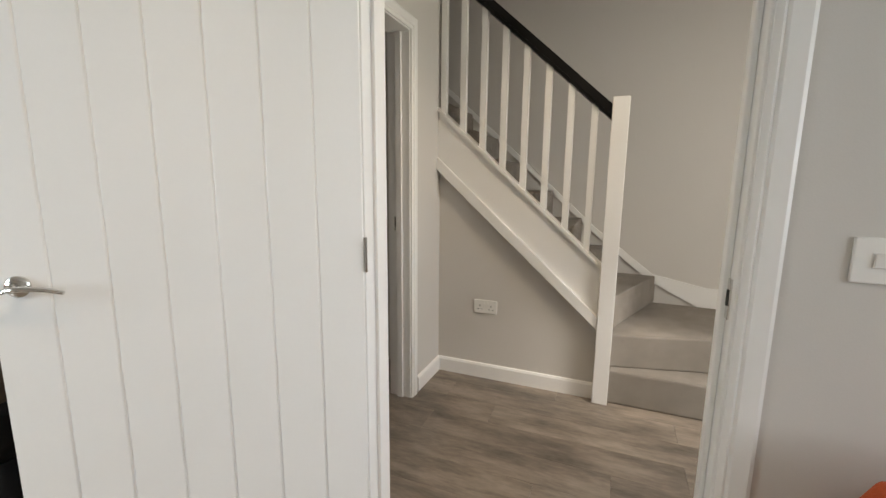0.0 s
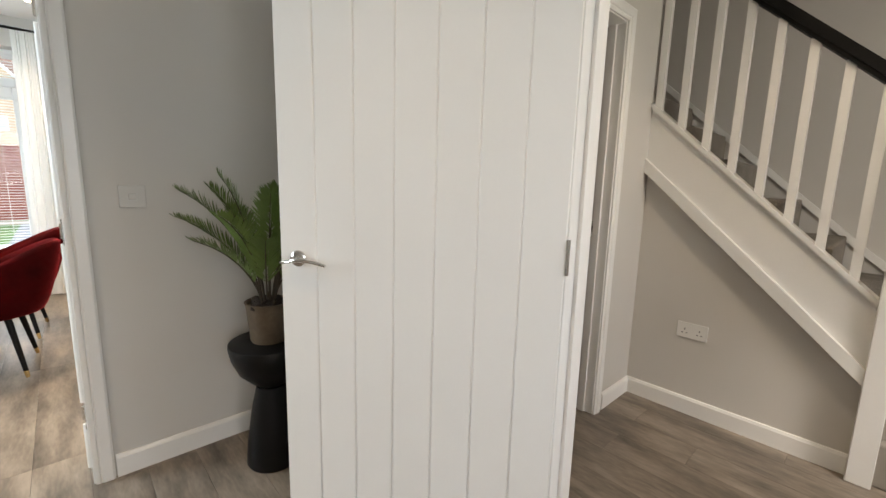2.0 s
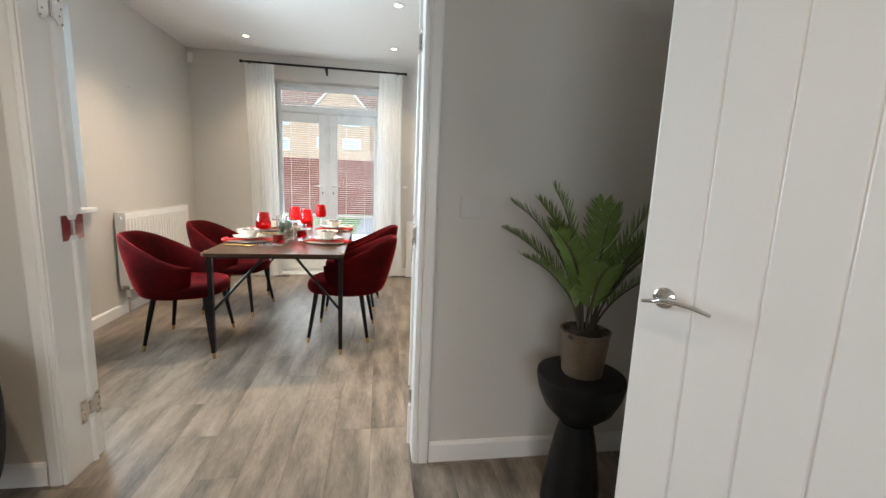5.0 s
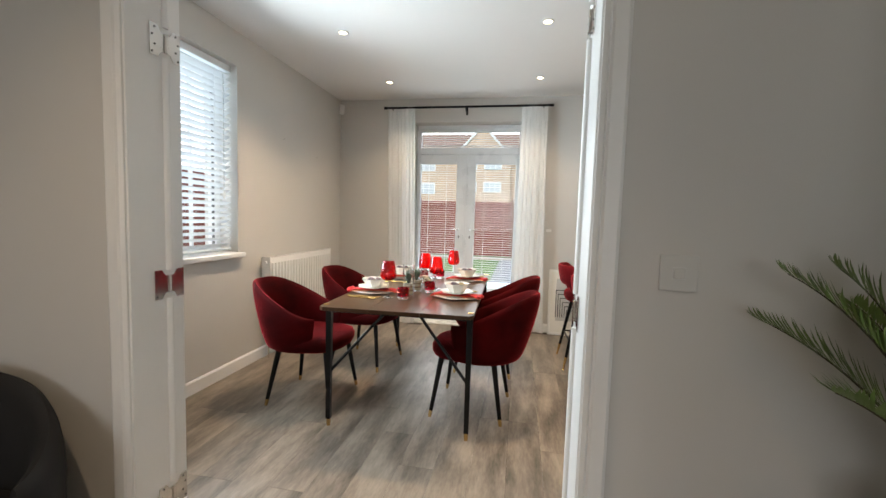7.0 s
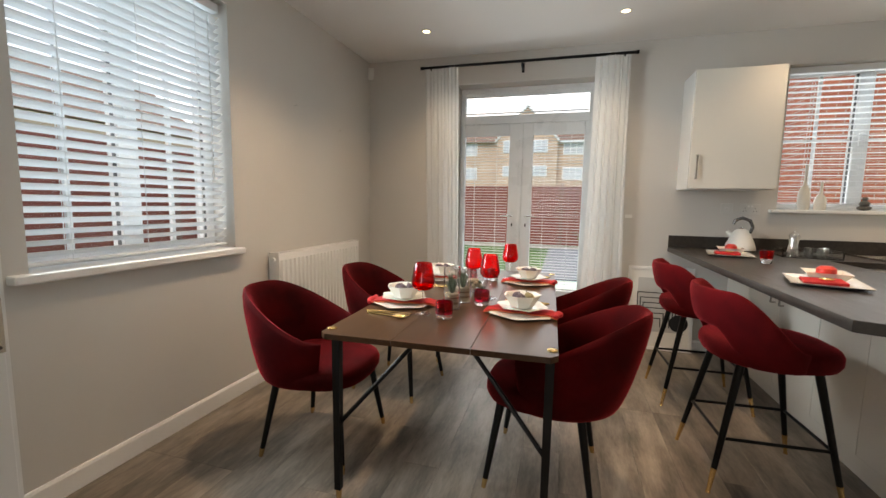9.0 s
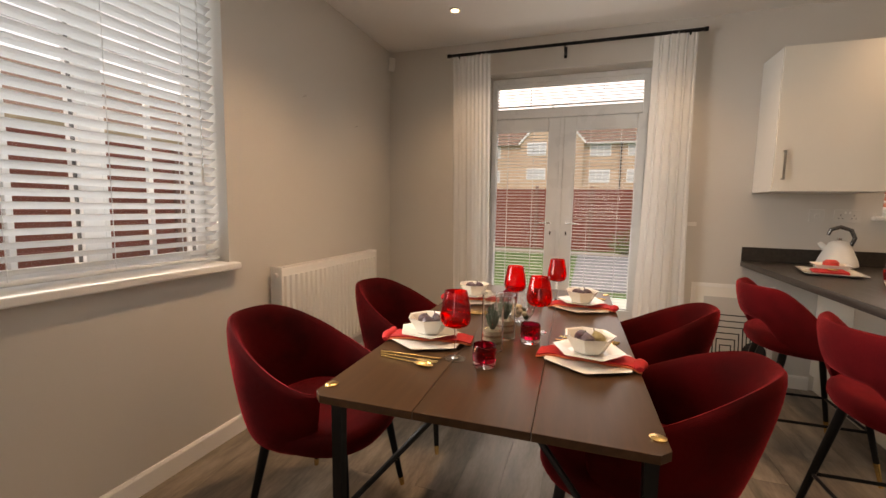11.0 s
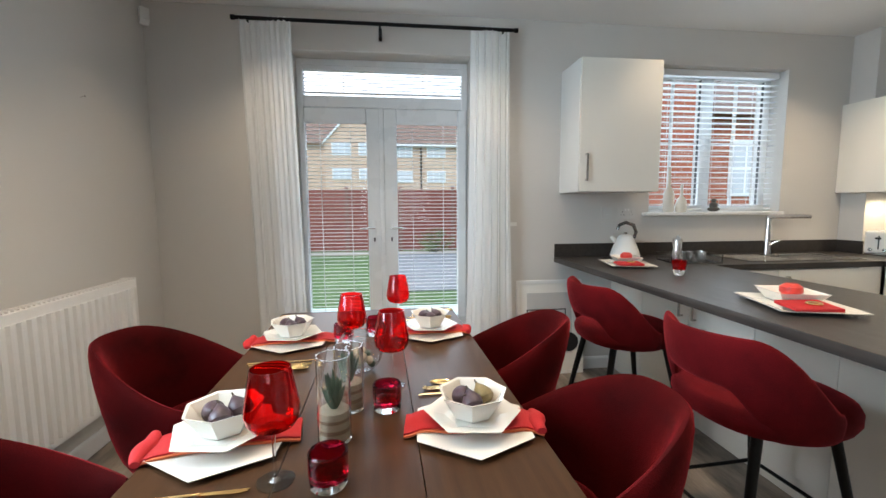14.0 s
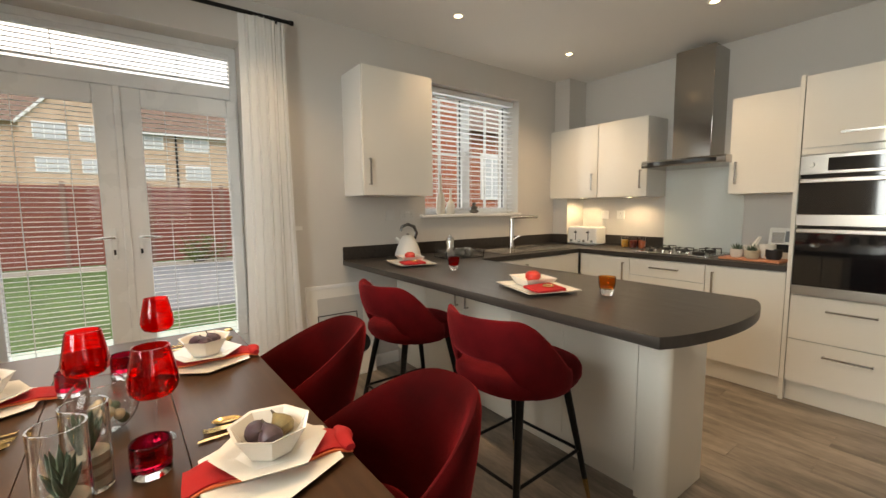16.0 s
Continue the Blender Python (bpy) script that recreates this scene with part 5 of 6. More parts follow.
def double_oven():
    root = thing("double_oven", pose(0, 0, 0), "built-in stainless steel double oven with black glass doors", "oven")
    x0, x1, y = -5.708, -5.120, WF - 0.006
    part("body", box(B(), x0, y, 0.732, x1, y + 0.40, 1.620, 0.003), OVENSTEEL, root)
    part("control_panel", box(B(), x0, y - 0.016, 1.502, x1, y, 1.620, 0.003), OVENSTEEL, root, "brushed steel control panel")
    part("display", box(B(), -5.575, y - 0.0185, 1.520, -5.255, y - 0.016, 1.598, 0.001), OVENGLASS, root, "black display")
    for x in (-5.655, -5.175):
        part("knob", tube(B(), [(x, y - 0.016, 1.560), (x, y - 0.036, 1.560)], [0.019, 0.017], 20), OVENSTEEL, root, "round steel knob")
    # Black strips imitate the shade in the gaps above the doors.
    for z0, z1 in ((1.476, 1.502), (1.164, 1.182)):
        part("gap_shade", box(B(), x0 + 0.004, y - 0.003, z0, x1 - 0.004, y, z1, 0.0005), OVENGLASS, root, "black strip in place of the shaded gap over the door")
    for a, b, band in ((1.182, 1.476, 0.068), (0.795, 1.164, 0.0)):
        dr = part("oven_door", box(B(), x0, y - 0.018, a, x1, y, b, 0.004), OVENGLASS, root, "black glass oven door")
        if band:
            part("door_rail", box(B(), x0, y - 0.021, a, x1, y - 0.018, a + band, 0.001), OVENSTEEL, dr, "brushed steel rail")
        part("handle", box(B(), x0 + 0.012, y - 0.058, b - 0.028, x1 - 0.012, y - 0.044, b - 0.002, 0.004), OVENSTEEL, dr, "flat steel handle bar")
        for x in (x0 + 0.04, x1 - 0.04):
            part("handle_post", tube(B(), [(x, y - 0.016, b - 0.015), (x, y - 0.046, b - 0.015)], 0.007, 8), OVENSTEEL, dr)
    part("vent_strip", box(B(), x0, y - 0.014, 0.734, x1, y, 0.790, 0.003), OVENSTEEL, root, "brushed steel lower strip")
    return root


double_oven()
HZ = 0.868
cabinet("base_cabinet", -7.33, WF, 0.145, -6.832, WB, HZ, "-y", [(-7.33, -6.832, 0.145, HZ - 0.004, (-6.885, 0.66, -6.885, 0.82))], "glossy white base cabinet in the kitchen corner")
cabinet("base_cabinet", -6.830, WF, 0.145, -6.232, WB, HZ, "-y", [(-6.830, -6.232, 0.722, HZ - 0.004, (-6.65, 0.80, -6.42, 0.80)), (-6.830, -6.232, 0.434, 0.720, (-6.65, 0.63, -6.42, 0.63)), (-6.830, -6.232, 0.145, 0.432, (-6.65, 0.35, -6.42, 0.35))], "glossy white drawer unit under the hob")
cabinet("base_cabinet", -6.230, WF, 0.145, -5.742, WB, HZ, "-y", [(-6.230, -5.742, 0.145, HZ - 0.004, (-6.175, 0.66, -6.175, 0.82))], "glossy white base cabinet beside the oven unit")
cabinet("base_cabinet", XW, 0.92, 0.145, -7.345, 1.42, HZ, "+x", [(0.92, 1.42, 0.145, HZ - 0.004, (1.37, 0.66, 1.37, 0.82))], "glossy white base cabinet under the window")
cabinet("base_cabinet", XW, 1.422, 0.145, -7.345, 2.05, HZ, "+x", [(1.422, 2.05, 0.145, HZ - 0.004, (1.48, 0.66, 1.48, 0.82))], "glossy white sink cabinet under the window")
solid("corner_panel", box(B(), XW, 2.052, 0.145, -7.350, 2.238, HZ, 0.0015), CABW, "glossy white corner filler panel", "cabinet panel")
solid("plinth", box(B(), -7.30, WF + 0.045, 0.0, -5.742, WF + 0.063, 0.143, 0.001), CABW, "white plinth along the base cabinets", "plinth")
solid("plinth", box(B(), -5.714, WF + 0.045, 0.0, -5.114, WF + 0.063, 0.143, 0.001), CABW, "white plinth under the oven unit", "plinth")
solid("plinth", box(B(), -7.393, 0.92, 0.0, -7.375, 2.23, 0.143, 0.001), CABW, "white plinth under the sink run", "plinth")
PY = 0.535
for a, b, hx in ((-7.50, -7.045, -7.10), (-7.043, -6.60, -6.99)):
    cabinet("peninsula_cabinet", a, PY, 0.115, b, 0.905, HZ, "-y", [(a, b, 0.115, HZ - 0.004, (hx, 0.64, hx, 0.82))], "shallow glossy white cabinet under the breakfast bar", group="breakfast bar cabinets")
cabinet("peninsula_cabinet", XW, PY, 0.115, -7.502, 0.905, HZ, "-y", [(XW, -7.502, 0.115, HZ - 0.004, None)], "glossy white filler cabinet under the breakfast bar", group="breakfast bar cabinets")
for a, b in ((-6.598, -6.22), (-6.218, -5.822)):
    solid("back_panel", box(B(), a, PY, 0.115, b, 0.905, HZ, 0.002), CABW, "glossy white back panel of the breakfast bar", "cabinet panel", group="breakfast bar panels")
solid("bar_plinth", box(B(), XW, PY + 0.03, 0.0, -5.822, PY + 0.048, 0.113, 0.001), CABW, "white plinth under the breakfast bar", "plinth")
ep = [(-5.818, 0.905), (-5.818, PY - 0.002)] + [(-5.735 + 0.045 * math.sin(q), PY + 0.043 - 0.045 * math.cos(q)) for q in [radians(90 * k / 8) for k in range(9)]] + [(-5.690, 0.905)]
solid("end_post", prism(B(), ep, 0.0, HZ, 0.0015), CABW, "white end post with a rounded edge under the bar", "cabinet panel")

# worktops
bar_poly = [(XW, 0.058), (-5.505, 0.058)]
p0, p1, p2, p3 = Vector((-5.505, 0.058)), Vector((-5.40, 0.30)), Vector((-5.39, 0.72)), Vector((-5.52, 0.915))
for k in range(1, 15):
    t = k / 14
    q = (1 - t) ** 3 * p0 + 3 * (1 - t) ** 2 * t * p1 + 3 * (1 - t) * t * t * p2 + t ** 3 * p3
    bar_poly.append((q.x, q.y))
bar_poly += [(-7.335, 0.915), (-7.335, 2.225), (-5.743, 2.225), (-5.743, WB), (XW, WB)]
wt = thing("worktop", pose(0, 0, 0), "dark grey laminate worktop with a curved breakfast bar end", "worktop")
top_bm = prism(B(), bar_poly, 0.870, 0.910, 0.004)
part("top", top_bm, WORKTOP, wt)
part("upstand", box(B(), XW, 0.058, 0.9105, XW + 0.014, 2.55, 1.013, 0.002), WORKTOP, wt, "dark grey upstand")
part("upstand", box(B(), XW + 0.19, WB - 0.014, 0.9105, -6.84, WB, 1.013, 0.002), WORKTOP, wt, "dark grey upstand")
part("upstand", box(B(), XW, 2.546, 0.9105, XW + 0.205, 2.56, 1.013, 0.002), WORKTOP, wt, "dark grey upstand")
solid("splashback", box(B(), -6.836, WB - 0.008, 0.912, -6.20, WB - 0.001, 1.70, 0.001), SPLASH, "pale glass splashback behind the hob", "splashback")


def cooker_hood():
    root = thing("cooker_hood", pose(0, 0, 0), "stainless steel chimney cooker hood on the wall", "cooker hood")
    part("chimney", box(B(), -6.670, 2.570, 1.70, -6.366, WB - 0.002, 2.600, 0.003), HOODSTEEL, root, "brushed steel chimney")
    part("canopy", rings(B(), [[(-6.835, y0, z), (-6.187, y0, z), (-6.187, WB - 0.002, z), (-6.835, WB - 0.002, z)] for y0, z in ((2.385, 1.640), (2.380, 1.655), (2.380, 1.685), (2.40, 1.70))]), STEEL, root, "flat steel canopy")
    part("control_strip", box(B(), -6.78, 2.376, 1.654, -6.25, 2.381, 1.684, 0.001), OVENGLASS, root, "black control strip")
    return root


cooker_hood()


def gas_hob():
    root = thing("gas_hob", pose(0, 0, 0), "stainless steel gas hob with black iron pan supports", "hob")
    part("plate", box(B(), -6.83, 2.30, 0.9105, -6.235, 2.77, 0.922, 0.004), STEEL, root)
    for x, y, r in ((-6.72, 2.42, 0.035), (-6.72, 2.65, 0.045), (-6.53, 2.55, 0.055), (-6.36, 2.66, 0.040), (-6.36, 2.43, 0.045)):
        part("burner", lathe(B(), [(0, 0.922), (r, 0.922), (r, 0.934), (r * 0.8, 0.940), (0, 0.941)], 20, (x, y, 0), False, False), IRON, root, "black burner cap")
        gr = B()
        for k in range(4):
            q = radians(45 + 90 * k)
            tube(gr, [(x + 0.085 * math.cos(q), y + 0.085 * math.sin(q), 0.922), (x + 0.085 * math.cos(q), y + 0.085 * math.sin(q), 0.952), (x + 0.02 * math.cos(q), y + 0.02 * math.sin(q), 0.954)], 0.005, 6)
        part("pan_support", gr, IRON, root, "black iron pan support")
    for k in range(5):
        part("knob", lathe(B(), [(0, 0.922), (0.017, 0.922), (0.016, 0.945), (0, 0.945)], 16, (-6.66 + 0.065 * k, 2.335, 0), False, False), CHROME, root, "chrome control knob")
    return root


gas_hob()


def sink():
    root = thing("sink", pose(0, 0, 0), "stainless steel sink with drainer set into the worktop", "sink")
    x0, x1, y0, y1 = -7.86, -7.42, 1.28, 2.20
    rim = B()
    for a in ((x0, y0, x1, y0 + 0.03), (x0, y1 - 0.03, x1, y1), (x0, y0 + 0.03, x0 + 0.07, y1 - 0.03), (x1 - 0.03, y0 + 0.03, x1, y1 - 0.03), (x0 + 0.07, 1.70, x1 - 0.03, 1.74)):
        box(rim, a[0], a[1], 0.9105, a[2], a[3], 0.917, 0.0015)
    part("rim", rim, STEEL, root, "steel rim")
    part("drainer", box(B(), x0 + 0.07, y0 + 0.03, 0.9105, x1 - 0.03, 1.70, 0.9125), STEEL, root, "ribbed drainer")
    for k in range(7):
        part("drainer_rib", tube(B(), [(x0 + 0.10 + 0.045 * k, y0 + 0.06, 0.9135), (x0 + 0.10 + 0.045 * k, 1.67, 0.9135)], 0.003, 6), STEEL, root)
    # No hollow: a flat sheet of its own steel tone imitates the shaded bowl.
    part("bowl", box(B(), x0 + 0.07, 1.74, 0.9108, x1 - 0.03, y1 - 0.03, 0.9114), SHADESTEEL, root, "flat sheet standing in for the shaded sink bowl")
    tp = thing("kitchen_tap", pose(0, 0, 0), "chrome L-shaped kitchen tap standing at the sink", "tap")
    part("body", tube(B(), [(-7.80, 1.77, 0.917), (-7.80, 1.77, 0.985), (-7.80, 1.77, 1.195)], [0.029, 0.024, 0.019], 18), CHROME, tp)
    part("spout", tube(B(), [(-7.80, 1.77, 1.185), (-7.80, 1.77, 1.206), (-7.79, 1.785, 1.213), (-7.68, 2.01, 1.215)], [0.019, 0.0175, 0.0165, 0.0155], 16), CHROME, tp)
    part("lever", tube(B(), [(-7.79, 1.775, 0.985), (-7.755, 1.80, 1.015), (-7.73, 1.815, 1.03)], [0.012, 0.008, 0.006], 10), CHROME, tp)


# Steel toned apart from the rim to imitate shade in the bowl.
SHADESTEEL = surface("shaded_bowl_steel", (0.52, 0.51, 0.50), 0.25, 1.0, var=0.1, scale=8, grain=60, bump=0.02)
sink()
for x in (-7.62, -7.09):
    ul = thing("under_cabinet_light", pose(x, 2.66, 1.398), "small warm lamp under the wall cabinet, switched on", "cabinet light", "under-cabinet lights")
    part("bezel", lathe(B(), [(0.028, 0.0), (0.034, -0.001), (0.034, -0.008), (0.028, -0.008)], 22, cap0=False, cap1=False), STEEL, ul)
    part("lens", lathe(B(), [(0, -0.006), (0.028, -0.006), (0.028, -0.002), (0, -0.002)], 22, cap0=False, cap1=False), STRIP, ul, "glowing lens")
    lp = new("cabinet_lamp", bpy.data.lights.new("cabinet_lamp", "SPOT"))
    lp.data.energy, lp.data.color, lp.data.spot_size, lp.data.spot_blend, lp.data.shadow_soft_size = 19, (1.0, 0.84, 0.56), radians(160), 0.7, 0.03
    lp.location = (x, 2.66, 1.385)


def square_dish(bm, levels, h):
    return rings(bm, [[(sx * r, sy * r * h, z) for sx, sy in ((-1, -1), (1, -1), (1, 1), (-1, 1))] for r, z in levels])


def bar_setting(x, y, turn):
    m = pose(x, y, 0.9105, 0, 0, turn) @ Matrix.Scale(1.2, 4)
    solid("square_plate", square_dish(B(), [(0.09, 0.0), (0.10, 0.002), (0.138, 0.012), (0.140, 0.015), (0.134, 0.014), (0.098, 0.006), (0.02, 0.006)], 0.82), CERAMIC, "square white plate on the breakfast bar", "plate", group="square plates", at=m)
    solid("square_bowl", square_dish(B(), [(0.045, 0.0), (0.05, 0.001), (0.076, 0.036), (0.078, 0.038), (0.073, 0.036), (0.048, 0.006), (0.02, 0.005)], 0.9), CERAMIC, "square white bowl holding a red fruit", "bowl", group="square bowls", at=m @ pose(-0.05, 0.01, 0.0066))
    fr = thing("red_fruit", m @ pose(-0.05, 0.012, 0.022), "round red fruit in the square bowl", "fruit", "red fruits")
    part("flesh", lathe(B(), [(0.001, 0.0), (0.020, 0.003), (0.032, 0.018), (0.031, 0.034), (0.018, 0.045), (0.001, 0.043)], 20), REDFRUIT, fr)
    np_ = thing("napkin", m @ pose(0.075, -0.01, 0.0155, 0, 0, 8), "folded red napkin with a gold ring on the plate", "napkin", "napkins")
    bm = rings(B(), [[(-0.055 + 0.0 * k, -0.06, z), (0.055, -0.075, z * 0.6), (0.065, 0.05, z), (-0.045, 0.06, z + 0.004)] for k, z in ((0, 0.0), (1, 0.010))])
    part("cloth_fold", bm, NAPKIN, np_)
    part("gold_ring", tube(B(), [(0.018 * math.cos(q) + 0.02, 0.018 * math.sin(q), 0.016) for q in [2 * math.pi * k / 16 for k in range(17)]], 0.004, 6), BRASS, np_, "gold napkin ring")


bar_setting(-6.24, 0.345, -18)
bar_setting(-7.40, 0.345, -14)


def tumbler(x, y, mat, label):
    root = thing("tumbler", pose(x, y, 0.9105), label, "tumbler", "glass tumblers")
    part("base", lathe(B(), [(0, 0), (0.024, 0), (0.029, 0.005), (0.033, 0.032), (0, 0.032)], 28, cap0=False, cap1=False), CLEAR, root, "clear glass base")
    part("cup", lathe(B(), [(0, 0.0325), (0.033, 0.0325), (0.037, 0.055), (0.038, 0.085), (0.0355, 0.085), (0.034, 0.055), (0.029, 0.037), (0, 0.036)], 28, cap0=False, cap1=False), mat, root, "coloured glass cup")


tumbler(-5.955, 0.490, AMBER, "orange glass tumbler with a clear base")
tumbler(-6.99, 0.415, REDGLASS, "red glass tumbler with a clear base")


def kettle():
    root = thing("kettle", pose(-7.745, 0.535, 0.9105, 0, 0, -118) @ Matrix.Scale(1.08, 4), "white conical kettle with an arched dark handle", "kettle")
    part("base", lathe(B(), [(0, 0), (0.086, 0), (0.090, 0.006), (0.090, 0.016), (0, 0.016)], 30, cap0=False, cap1=False), CHROME, root)
    part("body", lathe(B(), [(0, 0.0165), (0.096, 0.0165), (0.098, 0.024), (0.090, 0.055), (0.066, 0.115), (0.048, 0.150), (0.042, 0.158), (0.028, 0.166), (0, 0.168)], 34, cap0=False, cap1=False), PLASTICW, root, "white conical body")
    part("spout", tube(B(), [(0.060, 0, 0.118), (0.082, 0, 0.142), (0.090, 0, 0.150)], [0.018, 0.013, 0.010], 12), PLASTICW, root)
    part("handle", tube(B(), [(-0.052, 0, 0.140), (-0.066, 0, 0.185), (-0.048, 0, 0.232), (0.0, 0, 0.250), (0.042, 0, 0.232), (0.052, 0, 0.200)], [0.010, 0.011, 0.012, 0.012, 0.011, 0.009], 14), HANDLEGREY, root, "arched dark metal handle")
    part("knob", tube(B(), [(0, 0, 0.166), (0, 0, 0.182)], [0.010, 0.012], 12), CHROME, root)
    part("badge", box(B(), 0.082, -0.012, 0.045, 0.094, 0.012, 0.060, 0.002), DARKSLOT, root, "small dark badge")


kettle()
tr = thing("glass_tray", pose(-7.52, 0.88, 0.9105, 0, 0, -10), "clear glass tray carrying steel cups on the worktop", "tray")
part("tray_base", box(B(), -0.11, -0.17, 0.0, 0.11, 0.17, 0.006, 0.002), CLEAR, tr)
for a in ((-0.11, -0.17, 0.11, -0.164), (-0.11, 0.164, 0.11, 0.17), (-0.11, -0.164, -0.104, 0.164), (0.104, -0.164, 0.11, 0.164)):
    part("tray_side", box(B(), a[0], a[1], 0.006, a[2], a[3], 0.06, 0.001), CLEAR, tr)
for dx, dy in ((-0.02, 0.01), (0.03, 0.07), (-0.04, 0.10)):
    cu = thing("steel_cup", tr.matrix_world @ pose(dx, dy, 0.0065), "small polished steel cup standing on the glass tray", "cup", "steel cups")
    part("cup", lathe(B(), [(0, 0), (0.022, 0), (0.027, 0.01), (0.031, 0.062), (0.029, 0.062), (0.025, 0.012), (0, 0.004)], 24, cap0=False, cap1=False), CHROME, cu)
    part("handle", tube(B(), [(0.028, 0, 0.05), (0.046, 0, 0.046), (0.046, 0, 0.024), (0.026, 0, 0.018)], 0.003, 6), CHROME, cu)
pt = thing("steel_coffee_pot", tr.matrix_world @ pose(0.02, -0.09, 0.0065), "tall faceted steel coffee pot", "coffee pot")
part("body", lathe(B(), [(0, 0), (0.042, 0), (0.044, 0.01), (0.030, 0.09), (0.033, 0.15), (0.028, 0.158), (0.008, 0.172), (0.006, 0.182), (0, 0.183)], 10, cap0=False, cap1=False), CHROME, pt)
part("handle", tube(B(), [(-0.03, 0, 0.14), (-0.065, 0, 0.135), (-0.06, 0, 0.07), (-0.045, 0, 0.05)], 0.005, 8), LEGBLACK, pt)


def toaster():
    root = thing("toaster", pose(-7.53, 2.62, 0.9105, 0, 0, 6), "white four-slot toaster with chrome trim", "toaster")
    part("body", box(B(), -0.165, -0.10, 0.012, 0.165, 0.10, 0.19, 0.018, 4), PLASTICW, root)
    part("foot_trim", box(B(), -0.16, -0.095, 0.0, 0.16, 0.095, 0.012, 0.003), CHROME, root)
    for x in (-0.07, 0.07):
        part("lever_slot", box(B(), x - 0.004, -0.102, 0.05, x + 0.004, -0.099, 0.155), DARKSLOT, root)
        part("lever", box(B(), x - 0.016, -0.118, 0.128, x + 0.016, -0.101, 0.142, 0.004), DARKSLOT, root)
        for s in (-1, 1):
            part("knob", tube(B(), [(x + s * 0.045, -0.099, 0.045), (x + s * 0.045, -0.112, 0.045)], 0.014, 14), CHROME, root)
        for y in (-0.04, 0.04):
            part("bread_slot", box(B(), x - 0.058, y - 0.012, 0.186, x + 0.058, y + 0.012, 0.1905), DARKSLOT, root)


toaster()
for i, (mt, lb) in enumerate(((HONEY, "squat jar of golden preserve"), (REDJAM, "squat jar of red preserve"), (NAPKIN2, "squat jar of orange preserve"))):
    jr = thing("preserve_jar", pose(-7.11 + 0.085 * i, 2.64, 0.9105), lb + " on the worktop", "jar", "preserve jars")
    part("filling", lathe(B(), [(0, 0.004), (0.031, 0.004), (0.033, 0.075), (0, 0.075)], 20, cap0=False, cap1=False), mt, jr)
    part("glass_wall", lathe(B(), [(0, 0), (0.036, 0), (0.037, 0.105), (0.034, 0.105), (0.0335, 0.0035), (0, 0.0035)], 24, cap0=False, cap1=False), CLEAR, jr)
tray = thing("herb_tray", pose(-5.985, 2.43, 0.9105, 0, 0, -4), "terracotta-coloured serving tray on the worktop", "tray")
part("board", box(B(), -0.19, -0.11, 0.0, 0.19, 0.11, 0.016, 0.005), COPPER, tray)
for dx, dy, r, h, mt, kind in ((-0.10, -0.03, 0.042, 0.062, CERAMIC, "plant"), (0.005, -0.05, 0.046, 0.06, SAND, "plant"), (-0.045, 0.05, 0.060, 0.085, CERAMIC, "mortar"), (0.12, 0.0, 0.048, 0.07, IRON, "cup"), (0.06, 0.06, 0.05, 0.10, CERAMIC, "cup")):
    nm = "herb_pot" if kind == "plant" else ("mortar" if kind == "mortar" else "storage_pot")
    pp = thing(nm, tray.matrix_world @ pose(dx, dy, 0.0165), {"plant": "small ceramic pot with a green succulent", "mortar": "white stone mortar with its pestle", "cup": "small plain pot standing on the tray"}[kind], "pot", "pots on the tray")
    part("body", lathe(B(), [(0, 0), (r * 0.8, 0), (r, h * 0.3), (r, h), (r * 0.88, h), (r * 0.85, h * 0.4), (0, h * 0.35)], 22, cap0=False, cap1=False), mt, pp)
    if kind == "plant":
        part("leaves", succulent(B(), h * 0.5, 16, 0.055, 0.085, int(100 * dx) + 20), SUCC, pp, "green succulent leaves")
        part("soil", lathe(B(), [(0, h * 0.5), (r * 0.86, h * 0.5), (0, h * 0.52)], 16, cap0=False, cap1=False), SOIL, pp)
    elif kind == "mortar":
        part("pestle", tube(B(), [(0.0, 0, h * 0.45), (0.055, 0.01, h + 0.07)], [0.017, 0.011], 12), CERAMIC, pp)
pic = thing("recipe_book", pose(-5.90, 2.66, 0.9105, -12, 0, 0), "propped recipe book with a pale grey cover", "book")
part("cover", box(B(), -0.075, 0.0, 0.0, 0.075, 0.018, 0.235, 0.002), PAPER, pic)
for k, (a, b, c, d) in enumerate(((-0.055, 0.12, 0.02, 0.20), (-0.03, 0.05, 0.055, 0.11), (0.025, 0.13, 0.058, 0.21))):
    part("cover_shape", box(B(), a, -0.0012, b, c, 0.0, d), (STEEL, INK, SLATE)[k], pic, "soft grey cover shape")


# sill ornaments
def bottle(y, h, r):
    root = thing("sill_bottle", pose(-7.965, y, 1.2525), "slender matt white bottle vase on the sill", "vase", "white bottle vases")
    part("body", lathe(B(), [(0, 0), (r * 0.85, 0), (r, h * 0.06), (r, h * 0.34), (r * 0.75, h * 0.48), (r * 0.30, h * 0.58), (r * 0.24, h * 0.95), (r * 0.32, h), (r * 0.2, h), (0, h * 0.9)], 26, cap0=False, cap1=False), CERAMIC, root)


bottle(1.025, 0.355, 0.042)
bottle(1.137, 0.225, 0.040)
bud = bmesh.new()
for z, r in ((0.018, 0.046), (0.05, 0.034), (0.088, 0.021)):
    s = bmesh.ops.create_icosphere(bud, subdivisions=2, radius=r)
    for v in s["verts"]:
        v.co = Vector((v.co.x, v.co.y, v.co.z * (0.45 if z < 0.03 else 0.8) + z + 0.004))
